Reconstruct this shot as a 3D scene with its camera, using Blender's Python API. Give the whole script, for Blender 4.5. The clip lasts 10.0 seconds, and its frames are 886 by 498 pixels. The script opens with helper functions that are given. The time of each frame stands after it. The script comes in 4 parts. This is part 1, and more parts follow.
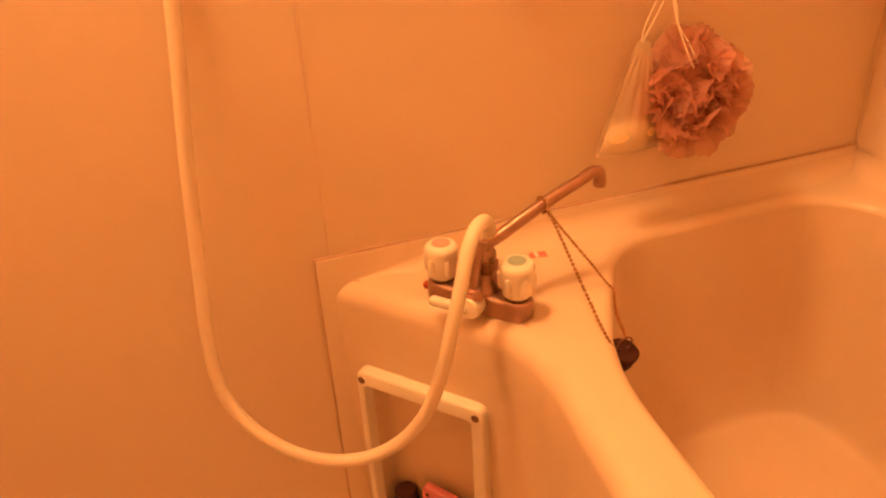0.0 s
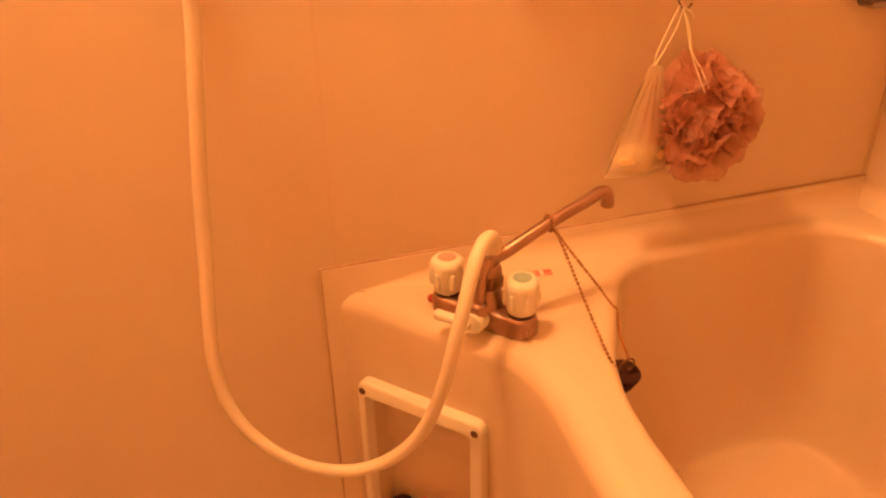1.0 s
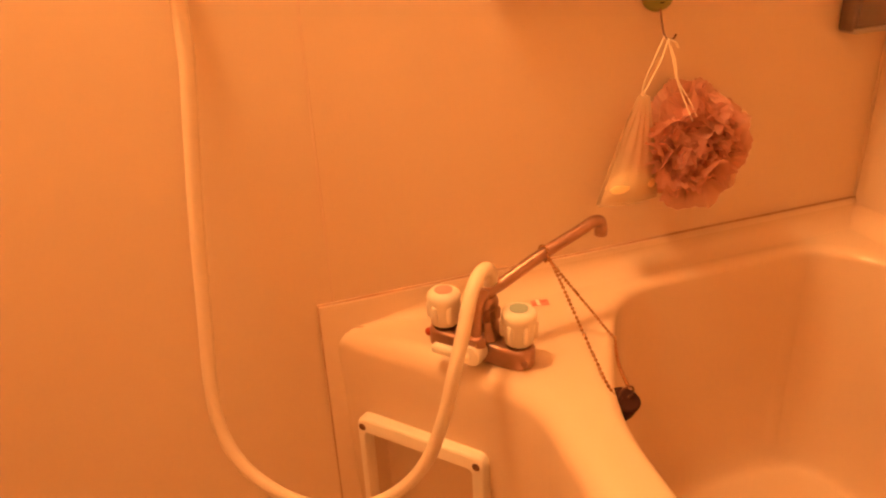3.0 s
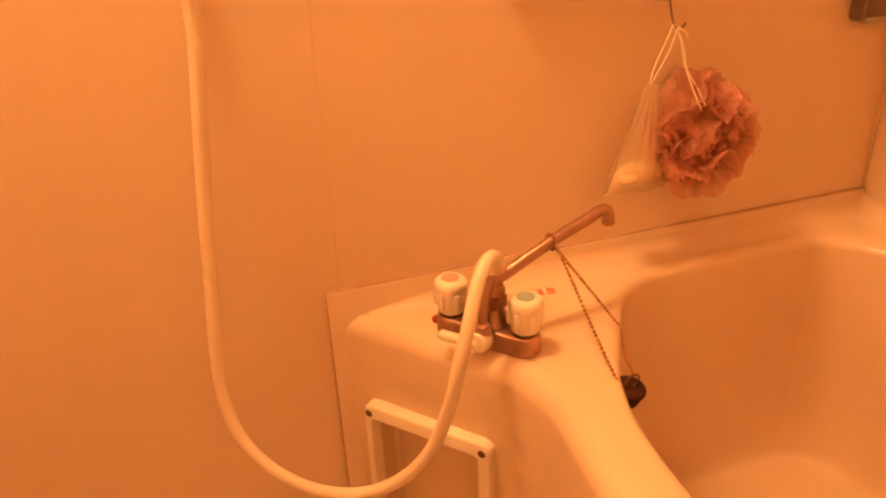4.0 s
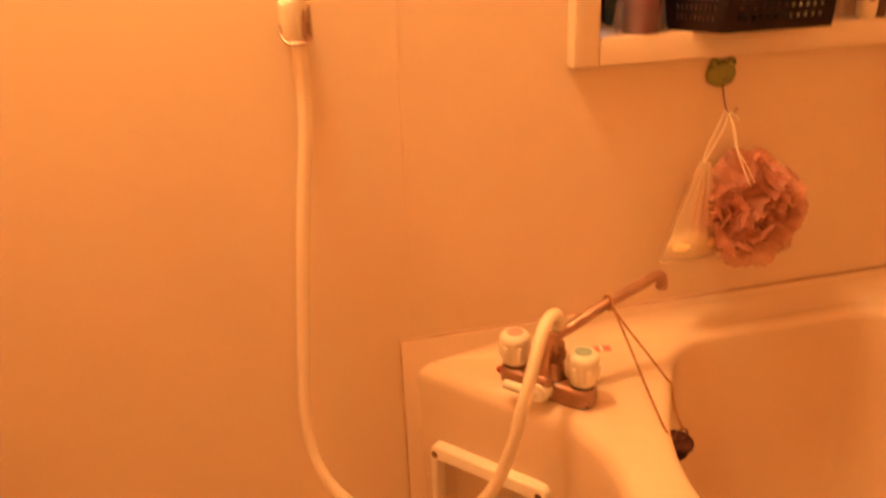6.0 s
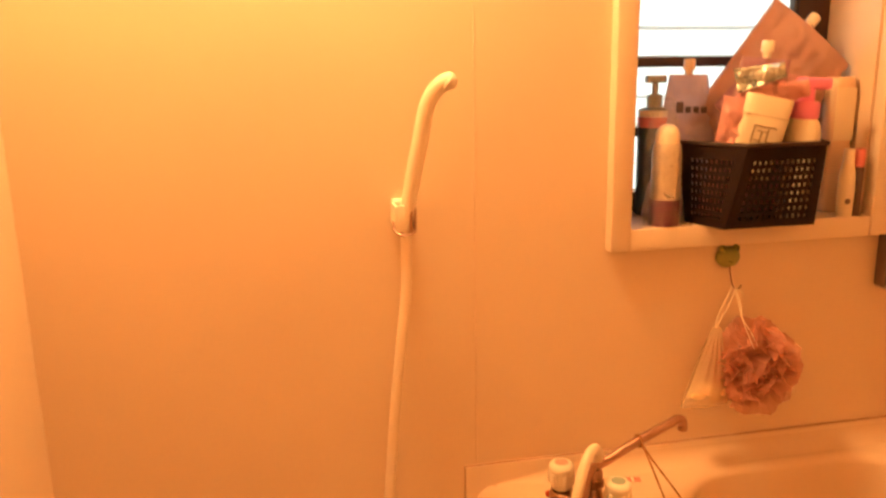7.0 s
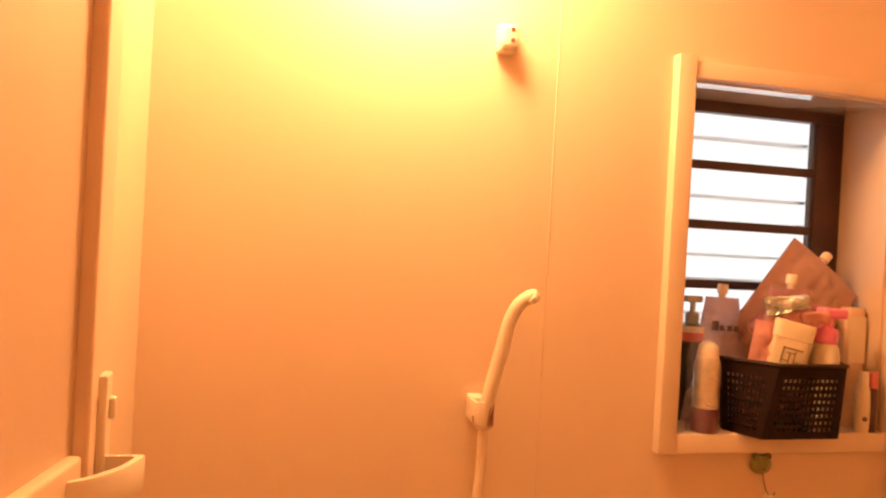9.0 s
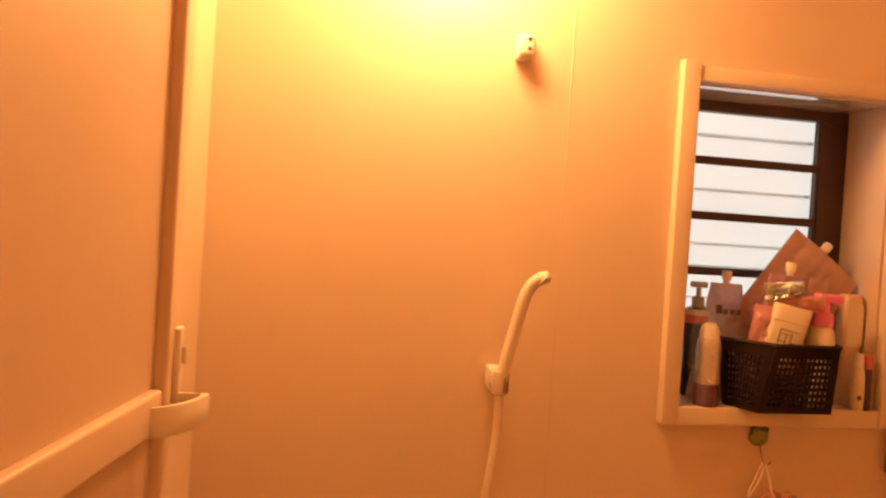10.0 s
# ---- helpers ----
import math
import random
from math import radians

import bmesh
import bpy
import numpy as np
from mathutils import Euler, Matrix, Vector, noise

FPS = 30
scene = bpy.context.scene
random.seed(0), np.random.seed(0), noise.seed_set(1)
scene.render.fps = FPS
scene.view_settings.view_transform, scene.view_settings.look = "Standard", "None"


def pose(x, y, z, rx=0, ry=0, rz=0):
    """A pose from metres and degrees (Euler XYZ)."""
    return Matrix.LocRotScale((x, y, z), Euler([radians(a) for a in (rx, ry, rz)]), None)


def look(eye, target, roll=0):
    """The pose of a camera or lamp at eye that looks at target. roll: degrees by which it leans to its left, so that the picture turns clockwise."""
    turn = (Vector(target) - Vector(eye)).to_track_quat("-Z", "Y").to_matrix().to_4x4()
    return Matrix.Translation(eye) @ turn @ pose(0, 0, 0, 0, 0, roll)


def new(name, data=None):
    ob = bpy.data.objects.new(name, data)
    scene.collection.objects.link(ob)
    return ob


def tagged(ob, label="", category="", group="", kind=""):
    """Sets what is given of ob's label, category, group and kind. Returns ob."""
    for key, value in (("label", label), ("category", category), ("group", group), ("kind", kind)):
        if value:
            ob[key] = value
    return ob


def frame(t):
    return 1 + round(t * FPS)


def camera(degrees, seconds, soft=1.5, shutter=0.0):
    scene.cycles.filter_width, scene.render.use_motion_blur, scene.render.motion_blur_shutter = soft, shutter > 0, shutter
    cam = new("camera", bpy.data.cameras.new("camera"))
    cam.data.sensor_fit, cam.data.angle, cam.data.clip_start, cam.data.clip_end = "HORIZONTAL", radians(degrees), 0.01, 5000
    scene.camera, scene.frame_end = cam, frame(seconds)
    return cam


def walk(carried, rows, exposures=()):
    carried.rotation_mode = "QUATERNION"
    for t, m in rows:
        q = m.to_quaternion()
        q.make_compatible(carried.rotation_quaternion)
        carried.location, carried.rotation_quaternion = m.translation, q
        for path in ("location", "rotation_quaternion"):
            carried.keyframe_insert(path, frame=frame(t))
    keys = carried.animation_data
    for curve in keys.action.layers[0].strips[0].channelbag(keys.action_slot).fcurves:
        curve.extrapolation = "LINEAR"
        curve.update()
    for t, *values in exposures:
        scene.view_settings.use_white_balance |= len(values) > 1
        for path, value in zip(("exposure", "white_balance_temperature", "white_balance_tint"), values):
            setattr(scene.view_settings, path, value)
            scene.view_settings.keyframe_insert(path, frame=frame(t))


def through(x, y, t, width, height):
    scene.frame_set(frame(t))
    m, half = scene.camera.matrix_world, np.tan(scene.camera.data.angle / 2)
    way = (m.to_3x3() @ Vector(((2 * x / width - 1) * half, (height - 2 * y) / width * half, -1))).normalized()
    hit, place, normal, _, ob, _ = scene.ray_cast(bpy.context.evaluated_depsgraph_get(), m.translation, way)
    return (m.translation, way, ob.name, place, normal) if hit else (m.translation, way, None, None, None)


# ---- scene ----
cam = camera(59.9, 10.0, soft=2.2, shutter=0.5)
PATH = [
    (0, (-0.113, -0.871, 1.054), (0.435, 0.783, 0.073), -3.3),
    (0.5, (-0.11, -0.873, 1.05), (0.422, 0.796, 0.085), -2.5),
    (1, (-0.116, -0.874, 1.055), (0.428, 0.802, 0.108), -1.2),
    (1.5, (-0.118, -0.878, 1.058), (0.439, 0.814, 0.149), -2.1),
    (2, (-0.11, -0.882, 1.061), (0.438, 0.828, 0.181), -2.6),
    (2.5, (-0.113, -0.879, 1.059), (0.459, 0.829, 0.191), -2.7),
    (4, (-0.118, -0.883, 1.057), (0.427, 0.822, 0.163), -2.6),
    (4.5, (-0.117, -0.879, 1.055), (0.443, 0.812, 0.146), -2.1),
    (5, (-0.123, -0.88, 1.059), (0.435, 0.805, 0.137), -2.7),
    (5.2, (-0.12, -0.885, 1.064), (0.422, 0.801, 0.134), -2.8),
    (6.3, (-0.182, -1.027, 1.139), (0.205, 0.831, 0.508), -2.8),
    (6.5, (-0.195, -1.078, 1.168), (0.177, 0.811, 0.627), -3.3),
    (7, (-0.279, -1.192, 1.237), (0.114, 0.716, 0.785), -0.9),
    (7.5, (-0.389, -1.175, 1.268), (0.081, 0.732, 0.892), 1.5),
    (8, (-0.408, -1.196, 1.28), (0.0, 0.751, 1.071), 0.5),
    (8.5, (-0.451, -1.227, 1.284), (-0.069, 0.735, 1.207), 1.4),
    (9, (-0.487, -1.294, 1.302), (-0.016, 0.65, 1.287), 3.1),
    (9.5, (-0.464, -1.389, 1.294), (-0.046, 0.566, 1.239), 2.2),
    (10, (-0.48, -1.463, 1.288), (-0.126, 0.505, 1.254), 3.6),
]
walk(cam, [(t, look(eye, target, roll)) for t, eye, target, roll in PATH],
     exposures=[(0, 0.80, 6380, 8), (5.2, 0.80, 6380, 8), (6.5, 0.85, 6000, -3), (7.5, 0.83, 5980, -5), (8.5, 0.64, 6200, 1), (9, 0.46, 6050, 10), (9.5, 0.24, 6300, 10), (10, 0.06, 6500, 10)])

# ---- world and light ----
world = bpy.data.worlds.new("overcast_sky")
scene.world = world
world.use_nodes = True
wn = world.node_tree.nodes
sky = wn.new("ShaderNodeTexSky")
sky.sky_type = "NISHITA"
sky.sun_disc = False
sky.sun_elevation = radians(40)
sky.sun_rotation = radians(180)
wn["Background"].inputs["Strength"].default_value = 0.05
world.node_tree.links.new(sky.outputs["Color"], wn["Background"].inputs["Color"])

LAMP = Vector((-0.238, -0.150, 1.910))
WARM = (1.0, 0.525, 0.19)
bulb_light = bpy.data.lights.new("bulb_light", "POINT")
bulb_light.energy = 24.5
bulb_light.color = WARM
bulb_light.shadow_soft_size = 0.095
new("bulb_light", bulb_light).location = LAMP

# ---- materials ----


def material(name, colour, rough=0.5, metal=0.0, second=None, grain=60.0, blotch=6.0, bump=0.0, bump_scale=200.0,
             coat=0.0, transmission=0.0, alpha=1.0, sheen=0.0, rough_var=0.08, subsurface=0.0, emission=None):
    m = bpy.data.materials.new(name)
    m.use_nodes = True
    nt = m.node_tree
    b = nt.nodes["Principled BSDF"]
    tc = nt.nodes.new("ShaderNodeTexCoord")
    n1 = nt.nodes.new("ShaderNodeTexNoise")
    n1.inputs["Scale"].default_value, n1.inputs["Detail"].default_value = blotch, 5
    n2 = nt.nodes.new("ShaderNodeTexNoise")
    n2.inputs["Scale"].default_value, n2.inputs["Detail"].default_value = grain, 4
    for n in (n1, n2):
        nt.links.new(tc.outputs["Object"], n.inputs["Vector"])
    mixn = nt.nodes.new("ShaderNodeMath")
    mixn.operation = "MULTIPLY_ADD"
    mixn.inputs[1].default_value = 0.35
    nt.links.new(n2.outputs["Fac"], mixn.inputs[0])
    nt.links.new(n1.outputs["Fac"], mixn.inputs[2])
    ramp = nt.nodes.new("ShaderNodeValToRGB")
    ramp.color_ramp.elements[0].position, ramp.color_ramp.elements[1].position = 0.35, 1.0
    second = second or tuple(c * 0.88 for c in colour)
    ramp.color_ramp.elements[0].color = (*colour, 1)
    ramp.color_ramp.elements[1].color = (*second, 1)
    nt.links.new(mixn.outputs[0], ramp.inputs["Fac"])
    nt.links.new(ramp.outputs["Color"], b.inputs["Base Color"])
    rr = nt.nodes.new("ShaderNodeMapRange")
    rr.inputs["To Min"].default_value, rr.inputs["To Max"].default_value = max(0.02, rough - rough_var), min(1, rough + rough_var)
    nt.links.new(n1.outputs["Fac"], rr.inputs["Value"])
    nt.links.new(rr.outputs["Result"], b.inputs["Roughness"])
    b.inputs["Metallic"].default_value = metal
    b.inputs["Coat Weight"].default_value = coat
    b.inputs["Transmission Weight"].default_value = transmission
    b.inputs["Alpha"].default_value = alpha
    b.inputs["Sheen Weight"].default_value = sheen
    if subsurface:
        b.inputs["Subsurface Weight"].default_value = subsurface
        b.inputs["Subsurface Radius"].default_value = (0.01, 0.006, 0.004)
    if bump:
        n3 = nt.nodes.new("ShaderNodeTexNoise")
        n3.inputs["Scale"].default_value, n3.inputs["Detail"].default_value = bump_scale, 3
        nt.links.new(tc.outputs["Object"], n3.inputs["Vector"])
        bp = nt.nodes.new("ShaderNodeBump")
        bp.inputs["Strength"].default_value, bp.inputs["Distance"].default_value = bump, 0.002
        nt.links.new(n3.outputs["Fac"], bp.inputs["Height"])
        nt.links.new(bp.outputs["Normal"], b.inputs["Normal"])
    if emission:
        b.inputs["Emission Color"].default_value = (*emission[0], 1)
        b.inputs["Emission Strength"].default_value = emission[1]
    return m


M_WALL = material("wall_panel_cream", (0.768, 0.603, 0.448), 0.34, second=(0.745, 0.576, 0.422), grain=140, blotch=2.5, bump=0.12, bump_scale=260)
M_SOUTH = material("plain_panel", (0.76, 0.60, 0.45), 0.45, second=(0.73, 0.57, 0.42), blotch=3)
M_TUB = material("frp_ivory", (0.765, 0.590, 0.430), 0.27, second=(0.75, 0.572, 0.412), blotch=3.5, grain=90, rough_var=0.0, bump=0.03, bump_scale=30)
M_FLANGE = material("frp_flange", (0.775, 0.605, 0.45), 0.35, second=(0.755, 0.585, 0.43), blotch=7)
M_CAULK = material("aged_sealant", (0.64, 0.43, 0.29), 0.7, second=(0.46, 0.26, 0.16), blotch=25)
M_FLOOR = material("floor_resin", (0.64, 0.50, 0.38), 0.55, second=(0.57, 0.44, 0.33), blotch=9, bump=0.3)
M_CEIL = material("ceiling_panel", (0.755, 0.575, 0.42), 0.5, second=(0.735, 0.545, 0.39))
M_DOOR = material("door_resin_panel", (0.675, 0.505, 0.375), 0.45, second=(0.645, 0.475, 0.345), blotch=3, grain=45, bump=0.12, bump_scale=75)
M_ALU = material("painted_aluminium", (0.78, 0.60, 0.46), 0.38, second=(0.75, 0.57, 0.43))
M_WHITE = material("white_plastic", (0.87, 0.77, 0.64), 0.33, second=(0.83, 0.73, 0.60), blotch=14, grain=120)
M_HOSE = material("hose_vinyl", (0.85, 0.71, 0.56), 0.36, second=(0.81, 0.67, 0.52), blotch=18)
M_CHROME = material("worn_chrome", (0.54, 0.35, 0.28), 0.36, 1.0, second=(0.40, 0.24, 0.18), blotch=30, grain=200, rough_var=0.12)
M_CASING = material("window_casing_resin", (0.78, 0.64, 0.50), 0.36, second=(0.75, 0.61, 0.47))
M_LINING = material("reveal_resin", (0.72, 0.54, 0.395), 0.34, second=(0.70, 0.515, 0.375), rough_var=0.03)
M_BROWN = material("bronze_aluminium", (0.075, 0.035, 0.025), 0.42, second=(0.05, 0.022, 0.016), blotch=12)
M_BLACKP = material("black_plastic", (0.026, 0.012, 0.010), 0.48, second=(0.042, 0.020, 0.015), blotch=20)
M_RUBBER = material("black_rubber", (0.045, 0.012, 0.007), 0.8, second=(0.06, 0.018, 0.011), blotch=40)
for dull in (M_RUBBER, M_BLACKP):
    dull.node_tree.nodes["Principled BSDF"].inputs["Specular IOR Level"].default_value = 0.2
M_RUST = material("rusty_screw", (0.22, 0.10, 0.06), 0.6, 0.3, second=(0.12, 0.05, 0.03), blotch=120)
M_DARKGREY = material("grey_plastic", (0.21, 0.14, 0.115), 0.45, second=(0.16, 0.105, 0.085), blotch=15)

# ---- mesh helpers ----


def part(name, bm, mat, parent=None, label="", smooth=40, kind=""):
    me = bpy.data.meshes.new(name)
    bmesh.ops.recalc_face_normals(bm, faces=bm.faces)
    bm.to_mesh(me)
    bm.free()
    for p in me.polygons:
        p.use_smooth = True
    me.set_sharp_from_angle(angle=radians(smooth))
    for one in (mat if isinstance(mat, (list, tuple)) else [mat]):
        me.materials.append(one)
    ob = new(name, me)
    if parent:
        ob.parent = parent
    return tagged(ob, label, kind=kind)


def thing(name, label, category, at=(0, 0, 0), group="", kind=""):
    ob = new(name)
    ob.location = at
    ob.empty_display_size = 0.02
    return tagged(ob, label, category, group, kind)


def put(ob, m):
    ob.matrix_basis = m
    return ob


def add_box(bm, lo, hi, bevel=0.0, seg=2):
    """An axis-aligned box, its edges rounded."""
    r = bmesh.ops.create_cube(bm, size=1.0)
    vs = r["verts"]
    for v in vs:
        v.co = Vector([lo[i] + (v.co[i] + 0.5) * (hi[i] - lo[i]) for i in range(3)])
    if bevel:
        es = list({e for v in vs for e in v.link_edges})
        bmesh.ops.bevel(bm, geom=es, offset=bevel, segments=seg, profile=0.6, affect="EDGES")
    return bm


def box(lo, hi, bevel=0.0, seg=2):
    return add_box(bmesh.new(), lo, hi, bevel, seg)


def add_rings(bm, rings, close=True, cap0=True, cap1=True):
    """A skin through rings of points."""
    loops = [[bm.verts.new(p) for p in ring] for ring in rings]
    n = len(loops[0])
    for a, b in zip(loops, loops[1:]):
        for i in range(n if close else n - 1):
            j = (i + 1) % n
            bm.faces.new((a[i], a[j], b[j], b[i]))
    if cap0:
        bm.faces.new(loops[0][::-1])
    if cap1:
        bm.faces.new(loops[-1])
    return bm


def add_lathe(bm, profile, m=None, n=24, squash=(1, 1)):
    m = m or Matrix()
    rings = []
    for r, z in profile:
        rings.append([m @ Vector((max(r, 1e-4) * squash[0] * math.cos(2 * math.pi * i / n), max(r, 1e-4) * squash[1] * math.sin(2 * math.pi * i / n), z)) for i in range(n)])
    return add_rings(bm, rings)


def lathe(profile, m=None, n=24, squash=(1, 1)):
    return add_lathe(bmesh.new(), profile, m, n, squash)


def spline(points, per=8):
    """Catmull-Rom through the points."""
    P = [Vector(p) for p in points]
    P = [P[0] * 2 - P[1]] + P + [P[-1] * 2 - P[-2]]
    out = []
    for i in range(1, len(P) - 2):
        a, b, c, d = P[i - 1:i + 3]
        for k in range(per):
            t = k / per
            out.append(0.5 * (2 * b + (c - a) * t + (2 * a - 5 * b + 4 * c - d) * t * t + (3 * b - a - 3 * c + d) * t ** 3))
    out.append(P[-2])
    return out


def add_tube(bm, pts, radius, n=12, caps=True):
    """A tube along points; radius is a number or a function of 0..1."""
    pts = [Vector(p) for p in pts]
    up = Vector((0.13, 0.21, 0.97))
    rings = []
    for i, p in enumerate(pts):
        d = (pts[min(i + 1, len(pts) - 1)] - pts[max(i - 1, 0)]).normalized()
        side = d.cross(up)
        if side.length < 0.05:
            side = d.cross(Vector((1, 0, 0)))
        side.normalize()
        top = side.cross(d).normalized()
        up = top
        r = radius(i / (len(pts) - 1)) if callable(radius) else radius
        rings.append([p + r * (side * math.cos(2 * math.pi * k / n) + top * math.sin(2 * math.pi * k / n)) for k in range(n)])
    return add_rings(bm, rings, True, caps, caps)


def tube(pts, radius, n=12):
    return add_tube(bmesh.new(), pts, radius, n)


# ---- the room ----
XL, XR, YB, ZC = -0.663, 0.882, -1.72, 2.06
WX0, WX1, WZ0, WZ1 = 0.275, 0.750, 0.959, 1.635   # window opening
WT = 0.16

bm = bmesh.new()
add_box(bm, (XL - 0.1, 0, -0.05), (WX0, WT, ZC + 0.05))
add_box(bm, (WX1, 0, -0.05), (XR + 0.1, WT, ZC + 0.05))
add_box(bm, (WX0, 0, -0.05), (WX1, WT, WZ0))
add_box(bm, (WX0, 0, WZ1), (WX1, WT, ZC + 0.05))
wall_north = tagged(part("wall_north", bm, M_WALL), "cream moulded bathroom wall panels with a window opening", "wall", kind="structure")
part("panel_joint", box((0.0192, -0.0007, 0.5625), (0.0222, 0.001, ZC), 0.0004, 1), M_ALU, wall_north, "narrow raised joint strip")
tagged(part("wall_east", box((XR, YB - 0.1, -0.05), (XR + 0.1, 0, ZC + 0.05)), M_WALL), "cream moulded bathroom wall beside the tub", "wall", kind="structure")
tagged(part("wall_south", box((XL - 0.1, YB - 0.1, -0.05), (XR, YB, ZC + 0.05)), M_SOUTH), "plain cream bathroom wall panels", "wall", kind="structure")
bm = bmesh.new()
add_box(bm, (XL - 0.1, -0.47, -0.05), (XL, 0, ZC + 0.05))
add_box(bm, (XL - 0.1, YB, -0.05), (XL, -1.22, ZC + 0.05))
add_box(bm, (XL - 0.1, -1.22, 1.93), (XL, -0.47, ZC + 0.05))
tagged(part("wall_west", bm, M_WALL), "cream moulded bathroom wall round the door", "wall", kind="structure")
tagged(part("floor", box((XL - 0.1, YB - 0.1, -0.05), (XR + 0.1, 0.0, 0.0)), M_FLOOR), "beige textured resin washing floor", "floor", kind="structure")
tagged(part("ceiling", box((XL - 0.1, YB - 0.1, ZC), (XR + 0.1, 0.0, ZC + 0.05)), M_CEIL), "flat cream bathroom ceiling panel", "ceiling", kind="structure")
bm = bmesh.new()
add_box(bm, (XR - 0.004, -0.004, 0.56), (XR, 0, ZC), 0.001, 1)
tagged(part("trim", bm, M_FLANGE), "cream sealant line in the wall corner", "sealant", kind="structure")

# ---- bathtub ----
DK = 0.525


def ray_loop(poly, centre, angles):
    """Where rays from the centre leave a closed outline."""
    out = []
    c = Vector(centre)
    for a in angles:
        d = Vector((math.cos(a), math.sin(a)))
        best = None
        for i in range(len(poly)):
            p, q = Vector(poly[i]), Vector(poly[(i + 1) % len(poly)])
            e = q - p
            den = d.x * e.y - d.y * e.x
            if abs(den) < 1e-12:
                continue
            w = p - c
            t = (w.x * e.y - w.y * e.x) / den
            u = (w.x * d.y - w.y * d.x) / den
            if t > 0 and -1e-6 <= u <= 1 + 1e-6 and (best is None or t > best):
                best = t
        out.append(c + d * best)
    return out


def rounded(poly, radius, seg=6):
    """An outline with its corners rounded by quadratic arcs."""
    out = []
    n = len(poly)
    for i in range(n):
        a, b, c = Vector(poly[i - 1]), Vector(poly[i]), Vector(poly[(i + 1) % n])
        r = radius[i] if isinstance(radius, (list, tuple)) else radius
        p = b + (a - b).normalized() * min(r, (a - b).length * 0.49)
        q = b + (c - b).normalized() * min(r, (c - b).length * 0.49)
        for k in range(seg + 1):
            t = k / seg
            out.append((1 - t) ** 2 * p + 2 * t * (1 - t) * b + t * t * q)
    return out


P_OUT = [(-0.006, 0.0235), (0.900, 0.020), (0.900, -1.30), (0.15, -1.30), (0.150, -0.75), (0.2005, -0.2225)]
R_OUT = [0.02, 0.006, 0.006, 0.06, 0.3, 0.075]
P_IN = [(0.412, -0.055), (0.815, -0.060), (0.80, -1.22), (0.225, -1.22), (0.240, -0.70), (0.270, -0.290)]
R_IN = [0.075, 0.13, 0.12, 0.12, 0.3, 0.085]
P_FL = [(0.47, -0.095), (0.775, -0.10), (0.76, -1.15), (0.30, -1.15), (0.30, -0.70), (0.34, -0.30)]
R_FL = [0.06, 0.06, 0.12, 0.12, 0.3, 0.10]
TC = (0.53, -0.52)


def offset(poly, d):
    """A clockwise outline with every edge moved inwards by d."""
    lines = []
    n = len(poly)
    for i in range(n):
        p, q = Vector(poly[i]), Vector(poly[(i + 1) % n])
        t = (q - p).normalized()
        lines.append((p + Vector((t.y, -t.x)) * d, t))
    out = []
    for i in range(n):
        (p, t), (q, u) = lines[i - 1], lines[i]
        w = q - p
        k = (w.x * u.y - w.y * u.x) / (t.x * u.y - t.y * u.x)
        out.append(p + t * k)
    return out


ANGLES = sorted({round(math.atan2(p.y - TC[1], p.x - TC[0]), 4) for p in rounded(P_OUT, R_OUT, 8) + rounded(P_IN, R_IN, 8)}
                | {round(-math.pi + i * 2 * math.pi / 160, 4) for i in range(160)})


def loop(poly, radius, d, z):
    return [Vector((p.x, p.y, z)) for p in ray_loop(rounded(offset(poly, d), radius, 8), TC, ANGLES)]


rings = [loop(P_OUT, R_OUT, 0.010, 0.0), loop(P_OUT, R_OUT, 0.002, DK - 0.10)]
R = 0.029
for k in range(7):
    a = k / 6 * math.pi / 2
    rings.append(loop(P_OUT, R_OUT, R * (1 - math.cos(a)), DK - R + R * math.sin(a)))
R = 0.016
for k in range(7):
    a = k / 6 * math.pi / 2
    rings.append(loop(P_IN, R_IN, -R + R * math.sin(a), DK - R + R * math.cos(a)))
lo_i, lo_f = loop(P_IN, R_IN, 0, 0), loop(P_FL, R_FL, 0, 0)


def between(share, z):
    return [Vector((*a.lerp(b, share).xy, z)) for a, b in zip(lo_i, lo_f)]


for k in range(1, 19):
    a = k / 18 * math.pi / 2
    down = math.sin(a) ** 0.42
    rings.append(between(1 - math.cos(a) ** 0.5 if k < 18 else 1, DK - R - (DK - R - 0.115) * down))
rings.append([Vector((*p.xy.lerp(Vector(TC), 0.35), 0.109)) for p in lo_f])
rings.append([Vector((*p.xy.lerp(Vector(TC), 0.75), 0.107)) for p in lo_f])
bathtub = thing("bathtub", "ivory moulded bathtub with a chamfered tap corner, empty", "bathtub")
shell = part("shell", add_rings(bmesh.new(), rings), M_TUB, bathtub, smooth=60)

# the apron's niche, cut into the chamfered corner
AP = Matrix(((0.65, -0.76, 0, 0.0338), (-0.76, -0.65, 0, -0.0267), (0, 0, 1, 0), (0, 0, 0, 1)))   # x along the apron, y out of it
NUP = 0.006
cutter = part("cutter", box((0.0165, -0.040, 0.105 + NUP), (0.1835, 0.05, 0.380 + NUP), 0.008, 3), M_TUB)
put(cutter, AP)
cut = shell.modifiers.new("niche", "BOOLEAN")
cut.object, cut.operation, cut.solver = cutter, "DIFFERENCE", "EXACT"
bpy.context.view_layer.update()
done = bpy.data.meshes.new_from_object(shell.evaluated_get(bpy.context.evaluated_depsgraph_get()))
shell.modifiers.clear()
shell.data = done
done.name = "shell"
for p in done.polygons:
    p.use_smooth = True
done.set_sharp_from_angle(angle=radians(60))
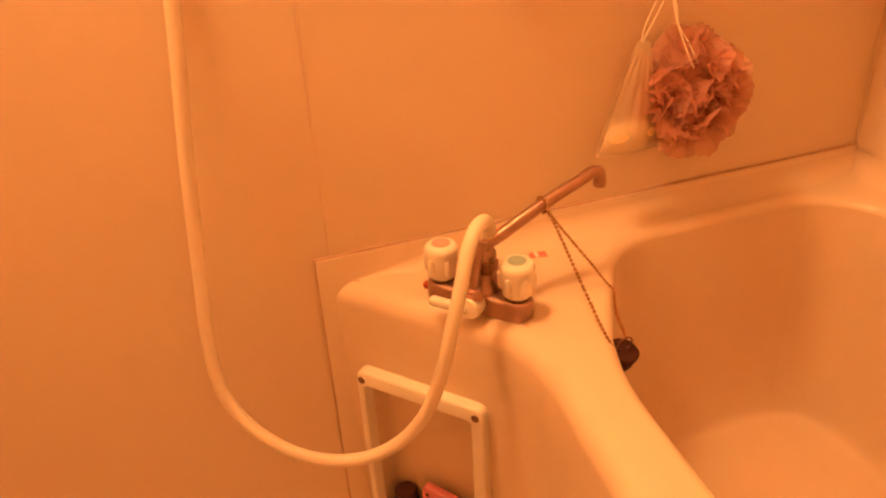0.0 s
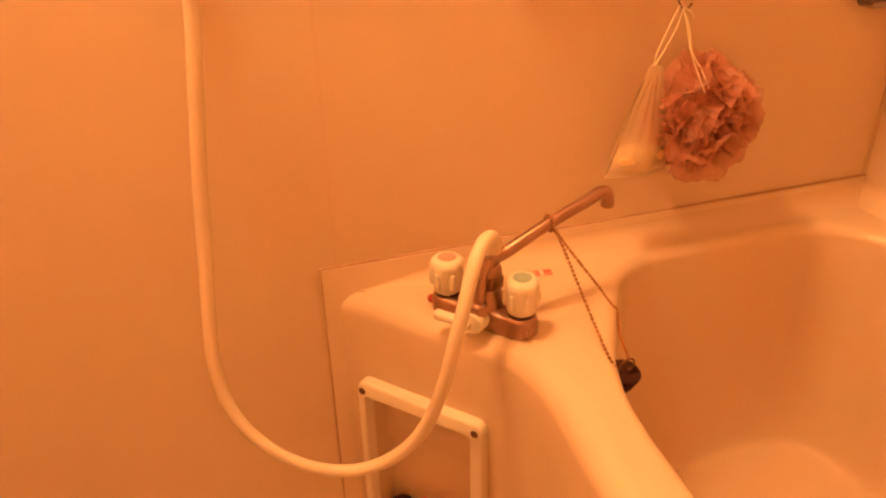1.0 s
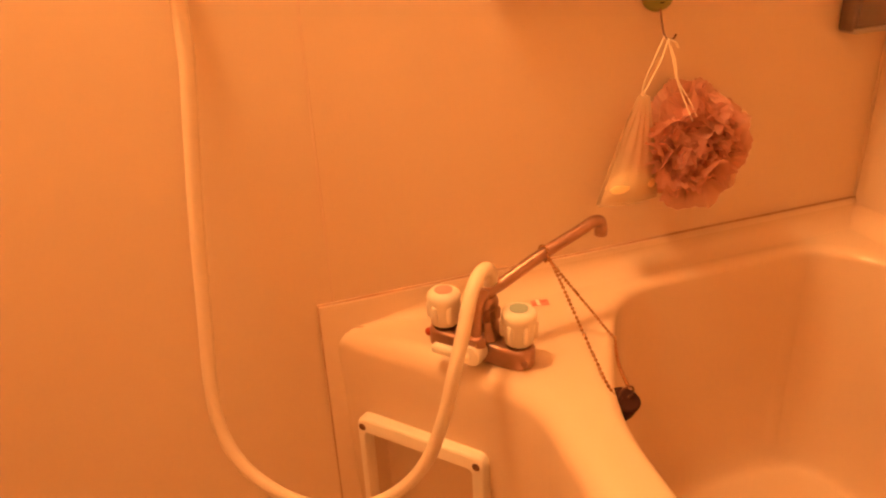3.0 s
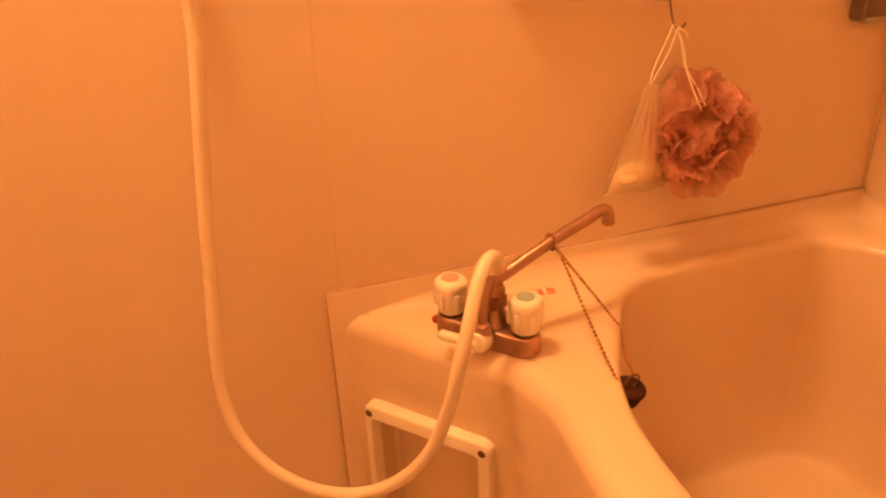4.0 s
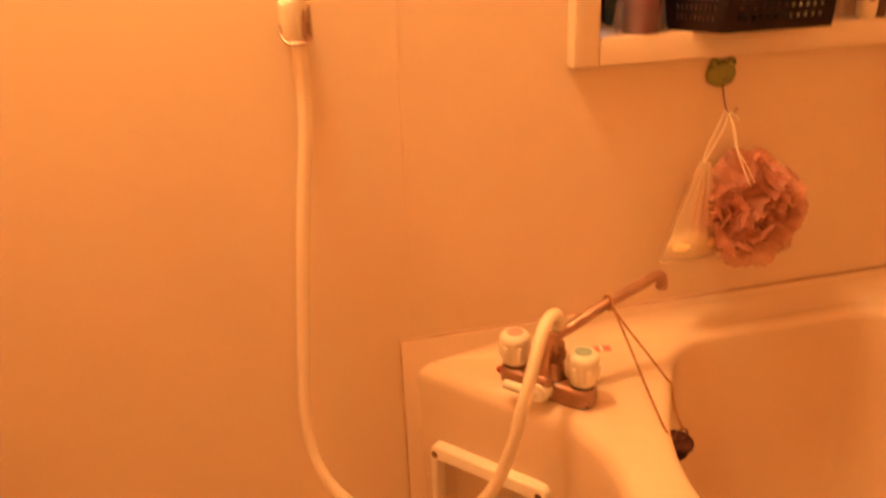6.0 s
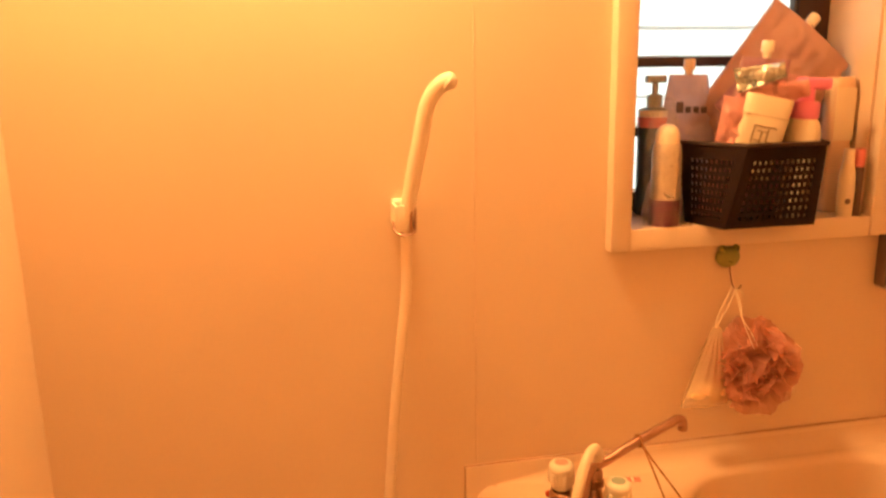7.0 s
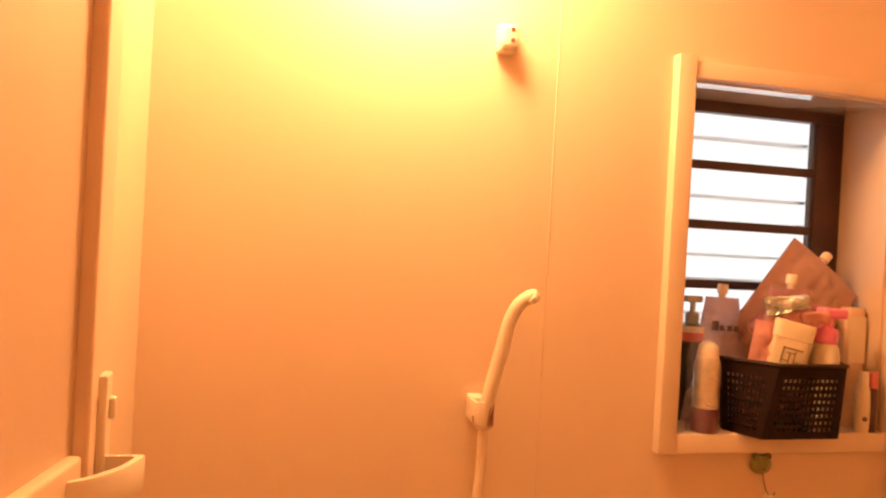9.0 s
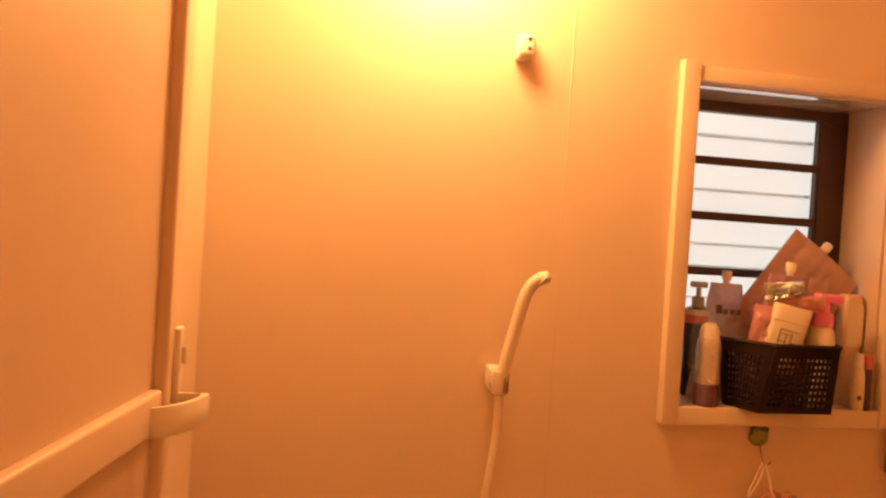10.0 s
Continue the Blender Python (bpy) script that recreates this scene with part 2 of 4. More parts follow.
bpy.data.objects.remove(cutter)

def frame_loop(u0, u1, z0, z1, r, y):
    return [Vector((p.x, y, p.y)) for p in rounded([(u0, z0), (u1, z0), (u1, z1), (u0, z1)], r, 6)]


bm = bmesh.new()
add_rings(bm, [frame_loop(0.004, 0.200, 0.078, 0.398, 0.016, -0.004), frame_loop(0.004, 0.200, 0.078, 0.398, 0.016, 0.009), frame_loop(0.0055, 0.1985, 0.0795, 0.3965, 0.0155, 0.012),
               frame_loop(0.008, 0.196, 0.082, 0.394, 0.014, 0.0132), frame_loop(0.0150, 0.1825, 0.104, 0.3765, 0.009, 0.0132), frame_loop(0.0165, 0.1810, 0.1055, 0.3750, 0.008, 0.011),
               frame_loop(0.0170, 0.1805, 0.106, 0.3745, 0.008, -0.006)], True, False, False)
put(part("niche_frame", bm, M_WHITE, bathtub, "white screwed-on plastic frame"), AP @ pose(0, 0, NUP))
for u, z in ((0.0135, 0.3835), (0.188, 0.3835), (0.0135, 0.092), (0.188, 0.092)):
    put(part("screw", lathe([(0.0, 0.0), (0.0055, 0.0), (0.0055, 0.0012), (0.004, 0.0022), (0.0012, 0.0016), (0.0, 0.0016)], AP @ pose(u, 0.0125, z + NUP, -90), 14), M_RUST, bathtub, "rusted screw head"), Matrix())
# concave fillets where the deck turns up to the walls
bm = bmesh.new()
prof = [(0.0, -0.018), (0.036, -0.018)] + [(0.036 - 0.036 * math.sin(k / 8 * math.pi / 2), 0.032 - 0.032 * math.cos(k / 8 * math.pi / 2)) for k in range(9)]
add_rings(bm, [[Vector((x + 0.84 * a * (1 if x < 0.1 else 0), -0.0062 - a * (0.3 + 0.7 * k), DK - 0.0008 + (b * k if b > 0 else b))) for a, b in prof]
               for x, k in ((0.045, 0.0), (0.065, 0.06), (0.085, 0.18), (0.110, 0.38), (0.140, 0.64), (0.175, 0.86), (0.22, 1), (0.5, 1), (XR - 0.004, 1))])
add_rings(bm, [[Vector((XR - 0.005 - a, y, DK - 0.0008 + b)) for a, b in prof] for y in (-0.0065, -0.4, -0.9, -1.29)])
part("fillet", bm, M_TUB, bathtub, smooth=70)
part("wall_flange", box((0.0, -0.0065, 0.0), (XR, 0, 0.5625), 0.002, 2), M_FLANGE, bathtub, "thin upstand against the wall")
bm = bmesh.new()
add_box(bm, (-0.0018, -0.0052, 0.5625), (XR, 0, 0.5645), 0.0008, 1)
add_box(bm, (-0.0018, -0.0052, 0.0), (0.0, 0, 0.5625), 0.0008, 1)
part("sealant", bm, M_CAULK, bathtub, "brownish aged sealant line")

# ---- window ----
window_1 = tagged(new("window_1"), "bronze louvre window in a cream casing, daylight behind", "window", kind="structure")
Y0, Y1 = -0.022, WT
bm = bmesh.new()
add_box(bm, (WX0 - 0.027, Y0, WZ0 - 0.024), (WX0 + 0.010, 0.004, WZ1 + 0.039), 0.004)
part("casing_side", bm, M_CASING, window_1)
part("casing_side", box((WX1 - 0.002, Y0, WZ0 - 0.024), (WX1 + 0.036, 0.004, WZ1 + 0.03), 0.004), M_CASING, window_1)
part("casing_head", box((WX0 + 0.010, Y0 + 0.004, WZ1 - 0.002), (WX1 - 0.002, 0.004, WZ1 + 0.03), 0.004), M_CASING, window_1)
part("window_sill", box((WX0 + 0.010, Y0 + 0.002, WZ0 - 0.024), (WX1 - 0.002, WT, WZ0 + 0.013), 0.003), M_CASING, window_1)
bm = bmesh.new()
add_box(bm, (WX0, 0.004, WZ0 + 0.013), (WX0 + 0.006, WT, WZ1))
add_box(bm, (WX1 - 0.006, 0.004, WZ0 + 0.013), (WX1, WT, WZ1))
part("reveal_lining", bm, M_LINING, window_1)
M_HEADLIN = material("polished_reveal_head", (0.76, 0.61, 0.47), 0.06, second=(0.74, 0.59, 0.45), rough_var=0.02, coat=1.0)
M_HEADLIN.node_tree.nodes["Principled BSDF"].inputs["Coat IOR"].default_value = 2.3
part("head_lining", box((WX0 + 0.006, 0.004, WZ1 - 0.006), (WX1 - 0.006, WT, WZ1)), M_HEADLIN, window_1, "glossy cream lining of the head")
YW = 0.135
bm = bmesh.new()
add_box(bm, (WX0 + 0.006, YW, WZ1 - 0.030), (WX1 - 0.006, WT, WZ1 - 0.006), 0.002)
add_box(bm, (WX1 - 0.072, YW, WZ0 + 0.02), (WX1 - 0.006, YW + 0.016, WZ1 - 0.030), 0.002)
add_box(bm, (WX0 + 0.006, YW, WZ0 + 0.02), (WX0 + 0.05, WT, WZ1 - 0.030), 0.002)
add_box(bm, (WX0 + 0.05, YW, WZ0 + 0.013), (WX1 - 0.072, WT, WZ0 + 0.05), 0.002)
part("window_frame", bm, M_BROWN, window_1, "dark bronze aluminium frame")
M_EDGE = material("ground_glass_edge", (0.70, 0.72, 0.68), 0.4, second=(0.58, 0.60, 0.56), transmission=0.8, blotch=12)
M_CARRIER = material("louvre_carrier_grey", (0.13, 0.11, 0.09), 0.5, second=(0.09, 0.075, 0.06), blotch=30)
M_GLASS = material("frosted_glass", (0.93, 0.95, 0.95), 0.35, second=(0.88, 0.90, 0.90), transmission=0.9, rough_var=0.05)
for k in range(5):
    z = 1.496 - 0.125 * k
    part("glazing_bar", box((WX0 + 0.05, YW + 0.004, z - 0.009), (WX1 - 0.072, YW + 0.02, z + 0.009), 0.002), M_BROWN, window_1)
for k in range(6):
    z = 1.56 - 0.125 * k
    for dz in (0.026, -0.026):
        bm = box((WX0 + 0.03, -0.0025, -0.0285), (WX1 - 0.022, 0.0025, 0.0285), 0.001, 1)
        bmesh.ops.rotate(bm, verts=bm.verts, cent=(0, 0, 0), matrix=Matrix.Rotation(radians(14), 3, "X"))
        bmesh.ops.translate(bm, verts=bm.verts, vec=(0, 0.178 + 0.006 * (dz > 0), z + dz))
        pane = part("pane", bm, M_GLASS, window_1, "frosted glass louvre")
        pane.visible_shadow = False
        bm = box((WX0 + 0.03, -0.0030, -0.0310), (WX1 - 0.080, 0.0030, -0.0265), 0.0008, 1)
        bmesh.ops.rotate(bm, verts=bm.verts, cent=(0, 0, 0), matrix=Matrix.Rotation(radians(14), 3, "X"))
        bmesh.ops.translate(bm, verts=bm.verts, vec=(0, 0.178 + 0.006 * (dz > 0), z + dz))
        part("ground_edge", bm, M_EDGE, pane, "ground grey-green glass edge")
        part("clip", box((WX1 - 0.083, 0.168, z + dz - 0.031), (WX1 - 0.069, 0.186, z + dz - 0.025), 0.002, 1), M_EDGE, pane, "grey louvre clip")
part("louvre_carrier", box((WX1 - 0.077, YW + 0.006, WZ0 + 0.05), (WX1 - 0.070, YW + 0.022, WZ1 - 0.030), 0.001, 1), M_CARRIER, window_1, "dark grey louvre carrier rail")
sky_card = part("backdrop", box((-2.2, 0.60, -0.6), (3.6, 0.605, 4.2)), material("bright_overcast", (0.9, 0.92, 0.95), 0.9, emission=((1.0, 0.94, 0.875), 0.86)))
tagged(sky_card, "bright white overcast daylight outside the window", "sky", kind="structure")

# ---- door ----
XD = -0.642
door_1 = tagged(new("door_1"), "cream folding bathroom door with a towel bar, slightly folded", "door", kind="structure")
bm = bmesh.new()
add_box(bm, (XL - 0.02, -0.478, 0.0), (-0.648, -0.458, 1.95), 0.003)
add_box(bm, (XL - 0.02, -1.24, 0.0), (-0.648, -1.217, 1.95), 0.003)
add_box(bm, (XL - 0.02, -1.217, 1.92), (-0.648, -0.478, 1.95), 0.003)
part("door_frame", bm, M_ALU, door_1)
part("lock_stile", box((XL - 0.01, -0.533, 0.03), (-0.6275, -0.464, 1.915), 0.005, 3), M_ALU, door_1)
part("hinge_stile", box((XL - 0.01, -1.215, 0.03), (-0.6275, -1.15, 1.915), 0.005, 3), M_ALU, door_1)
LEAF = pose(XD, -0.534, 0, 0, 0, -9.5)
put(part("panel", box((-0.014, -0.361, 0.03), (0, 0.004, 1.915), 0.002, 1), M_DOOR, door_1, "grained resin leaf by the lock"), LEAF)
put(part("panel", box((-0.014, -0.264, 0.03), (0, -0.004, 1.915), 0.002, 1), M_DOOR, door_1, "grained resin leaf by the hinge"), pose(XD - 0.0596, -0.891, 0, 0, 0, 12.8))
put(part("towel_bar", box((-0.002, -0.352, 1.044), (0.013, -0.007, 1.092), 0.005, 3), M_ALU, door_1, "flat horizontal grab bar"), LEAF)
bm = bmesh.new()
outer = spline([(-0.636, -0.578, 0), (-0.622, -0.570, 0), (-0.608, -0.556, 0), (-0.5955, -0.537, 0), (-0.588, -0.518, 0), (-0.5835, -0.500, 0)], 5)
inner = [Vector((p.x - 0.0055, p.y + 0.0035, 0)) for p in outer]
flat = outer + [Vector((-0.583, -0.493, 0)), Vector((-0.629, -0.490, 0)), Vector((-0.629, -0.495, 0)), Vector((-0.592, -0.4975, 0))] + inner[::-1][1:]
add_rings(bm, [[Vector((p.x - 0.002, p.y, 1.044)) for p in flat], [Vector((p.x, p.y, 1.048)) for p in flat],
               [Vector((p.x, p.y, 1.0755)) for p in flat], [Vector((p.x - 0.0012, p.y, 1.078)) for p in flat]])
part("pull_handle", bm, M_WHITE, door_1, "curved cream plastic pull")
lock = part("lock_plate", box((-0.6295, -0.500, 1.052), (-0.6195, -0.472, 1.157), 0.003, 3), M_WHITE, door_1)
part("thumb_turn", box((-0.6200, -0.489, 1.112), (-0.6130, -0.481, 1.134), 0.003, 3), M_WHITE, lock)

# ---- lamp over the shower ----
wall_lamp = thing("wall_lamp", "round opal globe wall lamp, switched on", "lamp", LAMP)
M_GLOBE = material("opal_glass", (0.95, 0.9, 0.8), 0.3, emission=(WARM, 9.0))
prof = [(0.095 * math.sin(a), 0.095 * -math.cos(a)) for a in [math.pi * k / 14 for k in range(15)]]
globe = part("globe", lathe(prof, n=28), M_GLOBE, wall_lamp, "glowing opal globe")
globe.visible_shadow = False
part("base", lathe([(0.0, 0.0), (0.05, 0.0), (0.05, 0.02), (0.042, 0.05), (0.036, 0.105), (0.0, 0.105)], pose(0, 0.160, 0, 90), 28), M_WHITE, wall_lamp, "white plastic wall base")

# ---- shower ----
M_HEAD = M_WHITE
shower = thing("hand_shower", "slim white plastic hand shower parked in its holder", "shower", (-0.104, -0.055, 1.0))
O = Vector((-0.104, -0.055, 1.0))


def rel(pts, o):
    return [Vector(p) - o for p in pts]


grip = [(-0.104, -0.056, 0.996), (-0.0985, -0.060, 1.04), (-0.090, -0.066, 1.09), (-0.081, -0.073, 1.14), (-0.0735, -0.080, 1.183),
               (-0.064, -0.087, 1.208), (-0.050, -0.094, 1.2235), (-0.032, -0.101, 1.229)]
SH = Vector((0.0, -0.008, 0.009))
line = spline([Vector((p[0], p[1], 0.996 + (p[2] - 0.996) * 0.945)) + SH for p in grip], 10)
part("handle", tube(rel(line, O), lambda t: (0.0106 + 0.0014 * math.sin(min(1, t * 1.25) * math.pi) + 0.0022 * max(0, t - 0.6) / 0.4) * (1 if t < 0.93 else max(0.12, math.sqrt(1 - ((t - 0.93) / 0.07) ** 2))), 18), M_HEAD, shower)
tip = Vector((-0.044, -0.099, 1.211)) + SH - O
part("spray_face", lathe([(0.0, 0.0), (0.0115, 0.0), (0.0125, 0.003), (0.0095, 0.0055), (0.0, 0.0062)], Matrix.Translation(tip) @ Vector((0.62, -0.45, -0.62)).to_track_quat("Z", "Y").to_matrix().to_4x4(), 18), M_HEAD, shower)
HOSE = [(-0.104, -0.056, 0.996), (-0.1035, -0.057, 0.955), (-0.106, -0.06, 0.899), (-0.116, -0.063, 0.819), (-0.127, -0.066, 0.731), (-0.137, -0.07, 0.633), (-0.147, -0.078, 0.527), (-0.145, -0.085, 0.465),
        (-0.129, -0.095, 0.418), (-0.099, -0.108, 0.379), (-0.063, -0.12, 0.353), (-0.023, -0.13, 0.339), (0.018, -0.145, 0.346), (0.056, -0.165, 0.379),
        (0.083, -0.185, 0.431), (0.101, -0.2, 0.499), (0.112, -0.205, 0.553), (0.126, -0.2, 0.598), (0.143, -0.185, 0.638), (0.159, -0.17, 0.6545),
        (0.175, -0.155, 0.653), (0.1865, -0.140, 0.635), (0.190, -0.128, 0.610)]
HOSE = [Vector(p) + SH * max(0.0, 1 - k / 5) for k, p in enumerate(HOSE)]
part("hose", tube(rel(spline(HOSE, 8), O), 0.0083, 14), M_HOSE, shower, "smooth cream vinyl hose")


def shower_bracket(at):
    h = thing("shower_holder", "white and chrome wall holder for a hand shower", "holder", at, "shower holders")
    part("base_plate", box((-0.015, 0.026, -0.020), (0.013, 0.0580, 0.022), 0.006, 3), M_WHITE, h)
    return h


holder = shower_bracket(Vector((-0.1035, -0.0505, 1.012)) + SH)
part("clamp_arm", box((-0.0175, -0.014, -0.017), (-0.0125, 0.028, 0.020), 0.002, 2), M_WHITE, holder, "white plastic fork arm")
part("clamp_arm", box((0.0120, -0.015, -0.019), (0.0155, 0.012, 0.018), 0.0014, 2), M_CHROME, holder, "worn chrome fork arm")
part("cradle", box((-0.0145, -0.0195, -0.019), (-0.002, -0.0135, 0.022), 0.0025, 2), M_WHITE, holder)
part("cradle", box((0.004, -0.0185, -0.020), (0.009, -0.0135, 0.020), 0.002, 2), M_CHROME, holder)
part("lower_lip", tube(spline([(-0.0185, -0.004, -0.004), (-0.0180, -0.012, -0.017), (-0.010, -0.019, -0.0225), (0.004, -0.019, -0.0225), (0.0135, -0.014, -0.019)], 6), 0.0016, 8), M_CHROME, holder, "thin chrome lip")

hook_up = thing("shower_holder", "white plastic wall holder with two screw holes, empty", "holder", (-0.084, -0.03, 1.662), "shower holders")
part("base_plate", box((-0.0165, 0.006, -0.025), (0.0165, 0.0295, 0.025), 0.006, 3), M_WHITE, hook_up)
part("socket", box((-0.0145, -0.012, -0.02), (0.0145, 0.008, 0.018), 0.007, 3), M_WHITE, hook_up)
for z in (0.010, -0.008):
    part("screw_hole", lathe([(0.0, 0.0), (0.0042, 0.0), (0.0042, 0.001), (0.0, 0.001)], pose(0.003, -0.0118, z, 90), 12), M_RUST, hook_up)

# ---- bath tap ----
FC = Vector((0.1755, -0.1315, DK + 0.001))
FU, FN = Vector((0.647, -0.763, 0)), Vector((-0.763, -0.647, 0))
FM = Matrix(((FU.x, -FN.x, 0, 0), (FU.y, -FN.y, 0, 0), (0, 0, 1, 0), (0, 0, 0, 1)))    # x from hot to cold, y to the wall
tap = thing("bath_tap", "two-handle chrome deck mixer tap with white knobs", "tap", FC)
tap.matrix_basis = Matrix.Translation(FC) @ FM
bm = bmesh.new()
plan = []
for k in range(28):
    a = 2 * math.pi * k / 28
    c, s_ = math.cos(a), math.sin(a)
    plan.append(Vector((0.050 * (1 if c > 0 else -1) * min(1, abs(c) * 4) + 0.0205 * c, 0.0195 * s_, 0)))
add_rings(bm, [[p * 0.97 for p in plan], [Vector((p.x, p.y, 0.003)) for p in plan], [Vector((p.x, p.y, 0.019)) for p in plan], [Vector((p.x * 0.985, p.y * 0.93, 0.0235)) for p in plan], [Vector((p.x * 0.95, p.y * 0.8, 0.0255)) for p in plan]])
part("body", bm, M_CHROME, tap, "water-stained chrome body")
part("column", lathe([(0.0, 0.020), (0.0235, 0.020), (0.0215, 0.032), (0.0160, 0.040), (0.0150, 0.050), (0.0, 0.050)], pose(0.004, 0.006, 0), 20), M_CHROME, tap)
swivel = part("swivel_nut", lathe([(0.0, 0.049), (0.0172, 0.049), (0.0185, 0.051), (0.0185, 0.064), (0.0172, 0.066), (0.0, 0.066)], pose(0.004, 0.006, 0, 0, 0, 12), 6), M_CHROME, tap, "six-sided chrome nut", smooth=20)
part("collar", lathe([(0.0, 0.065), (0.0152, 0.065), (0.0158, 0.067), (0.0158, 0.073), (0.0125, 0.079), (0.0, 0.081)], pose(0.004, 0.006, 0), 20), M_CHROME, swivel)
inv = (Matrix.Translation(FC) @ FM).inverted()
riser = [inv @ Vector(p) for p in ((0.160, -0.156, 0.560), (0.1615, -0.153, 0.578), (0.167, -0.149, 0.600), (0.1755, -0.146, 0.622))]
elbow = part("hose_elbow", tube(spline(riser, 6), 0.0064, 14), M_CHROME, tap, "slanted chrome hose outlet")
part("elbow_nut", lathe([(0.0, -0.007), (0.0108, -0.007), (0.0118, -0.005), (0.0118, 0.007), (0.0108, 0.009), (0.0, 0.009)], Matrix.Translation(riser[0]) @ pose(0, 0, 0, 12, 0, 0), 6), M_CHROME, elbow, smooth=20)
part("outlet_nut", lathe([(0.0, 0.018), (0.0135, 0.018), (0.0135, 0.030), (0.0105, 0.032), (0.0105, 0.040), (0.0, 0.041)], pose(-0.001, -0.016, 0), 8), M_CHROME, tap, smooth=20)


def knob(x, disc, label):
    bm_ = lathe([(0.0, 0.0300), (0.0158, 0.0300), (0.0172, 0.0315), (0.0180, 0.042), (0.0196, 0.056), (0.0208, 0.0635), (0.0210, 0.0675), (0.0198, 0.0715), (0.0172, 0.0742), (0.0125, 0.0755), (0.0, 0.0757)], pose(x, 0, 0), 40)
    kn = part("knob", bm_, M_WHITE, tap, "ribbed white plastic knob", smooth=50)
    for k in range(6):
        a = 2 * math.pi * (k + 0.35) / 6
        rib = [(0.0003, 0.0), (0.0030, 0.0012), (0.0041, 0.0045), (0.0044, 0.017), (0.0034, 0.0225), (0.0003, 0.0245)]
        part("rib", lathe(rib, Matrix.Translation((x + 0.0186 * math.cos(a), 0.0186 * math.sin(a), 0.0365)), 12), M_WHITE, kn)
    part("marker_disc", lathe([(0.0, 0.0755), (0.0112, 0.0755), (0.0112, 0.0763), (0.0, 0.0766)], pose(x, 0, 0), 24), disc, kn, label)
    part("spindle", lathe([(0.0, 0.0245), (0.0150, 0.0245), (0.0150, 0.0270), (0.0105, 0.0275), (0.0105, 0.0305), (0.0, 0.0305)], pose(x, 0, 0), 24), M_RUST, kn, "dark spindle under the knob")


knob(-0.051, material("pink_disc", (0.74, 0.38, 0.32), 0.4, second=(0.68, 0.34, 0.28), blotch=60), "pale pink hot marker")
knob(0.051, material("green_disc", (0.36, 0.44, 0.36), 0.4, second=(0.32, 0.39, 0.32), blotch=60), "pale green cold marker")
lever = part("diverter", lathe([(0.0, 0.0), (0.0135, 0.0), (0.0145, 0.004), (0.0145, 0.016), (0.0125, 0.021), (0.0, 0.022)], pose(0.006, -0.020, 0.019, 90), 24), M_WHITE, tap, "white plastic shower selector")
part("lever", box((-0.046, -0.046, 0.012), (0.006, -0.034, 0.024), 0.005, 3), M_WHITE, lever)
part("side_button", lathe([(0.0, 0.0), (0.0055, 0.0), (0.0055, 0.006), (0.003, 0.009), (0.0, 0.0095)], pose(-0.068, -0.004, 0.012, 0, -90, 0), 14), material("red_plastic", (0.45, 0.06, 0.03), 0.4), tap, "small red side cap")
part("bolt", lathe([(0.0, 0.0), (0.004, 0.0), (0.004, 0.004), (0.0, 0.005)], pose(0.066, -0.014, 0.010, 70), 8), M_CHROME, tap)
sp = [inv @ Vector(p) for p in [(0.181, -0.132, 0.588), (0.182, -0.1335, 0.603), (0.188, -0.1365, 0.614), (0.202, -0.135, 0.6185), (0.257, -0.126, 0.6400), (0.318, -0.1155, 0.6590),
                                (0.335, -0.112, 0.6645), (0.3460, -0.110, 0.6625), (0.3495, -0.109, 0.654), (0.3495, -0.109, 0.644)]]
spout = part("spout", tube(spline(sp, 7), 0.0077, 16), M_CHROME, tap, "long swivel chrome spout")
part("aerator", lathe([(0.0, -0.001), (0.0078, -0.001), (0.0083, 0.0), (0.0083, 0.006), (0.0, 0.007)], Matrix.Translation(inv @ Vector((0.3495, -0.109, 0.644))), 18), M_CHROME, spout)

# ---- plug on its bead chain ----
plug = thing("bath_plug", "black rubber bath plug hanging on a bead chain from the spout", "plug", (0.2945, -0.266, 0.5035))
PO = Vector((0.2945, -0.266, 0.5035))
tilt = pose(0, 0, 0, 12, 4, 0) @ Matrix.Diagonal((0.90, 0.90, 0.90, 1))
part("stopper", lathe([(0.0, -0.018), (0.008, -0.0175), (0.0135, -0.0145), (0.0165, -0.008), (0.0185, 0.002), (0.0208, 0.008), (0.0212, 0.0115), (0.0195, 0.0135), (0.006, 0.0145), (0.0, 0.015)], tilt, 28), M_RUBBER, plug)
rg = [Vector((0.0095 * math.cos(a), 0.0, 0.0235 + 0.0115 * math.sin(a))) for a in [2 * math.pi * k / 20 for k in range(21)]]
part("ring", tube([tilt @ p for p in rg], 0.0013, 8), M_RUST, plug, "small dark wire ring")
M_BEAD = material("bead_chain_metal", (0.66, 0.44, 0.26), 0.24, 1.0, second=(0.40, 0.22, 0.12), blotch=150)


def bead_run(pts, step=0.0054, r=0.0025):
    bm_ = bmesh.new()
    dense = spline(pts, 40)
    left = 0.0
    for a, b in zip(dense, dense[1:]):
        left += (b - a).length
        if left >= step:
            left -= step
            bmesh.ops.create_icosphere(bm_, subdivisions=1, radius=r, matrix=Matrix.Translation(b - PO))
    add_tube(bm_, [p - PO for p in dense[::8]], 0.0006, 5)
    return bm_


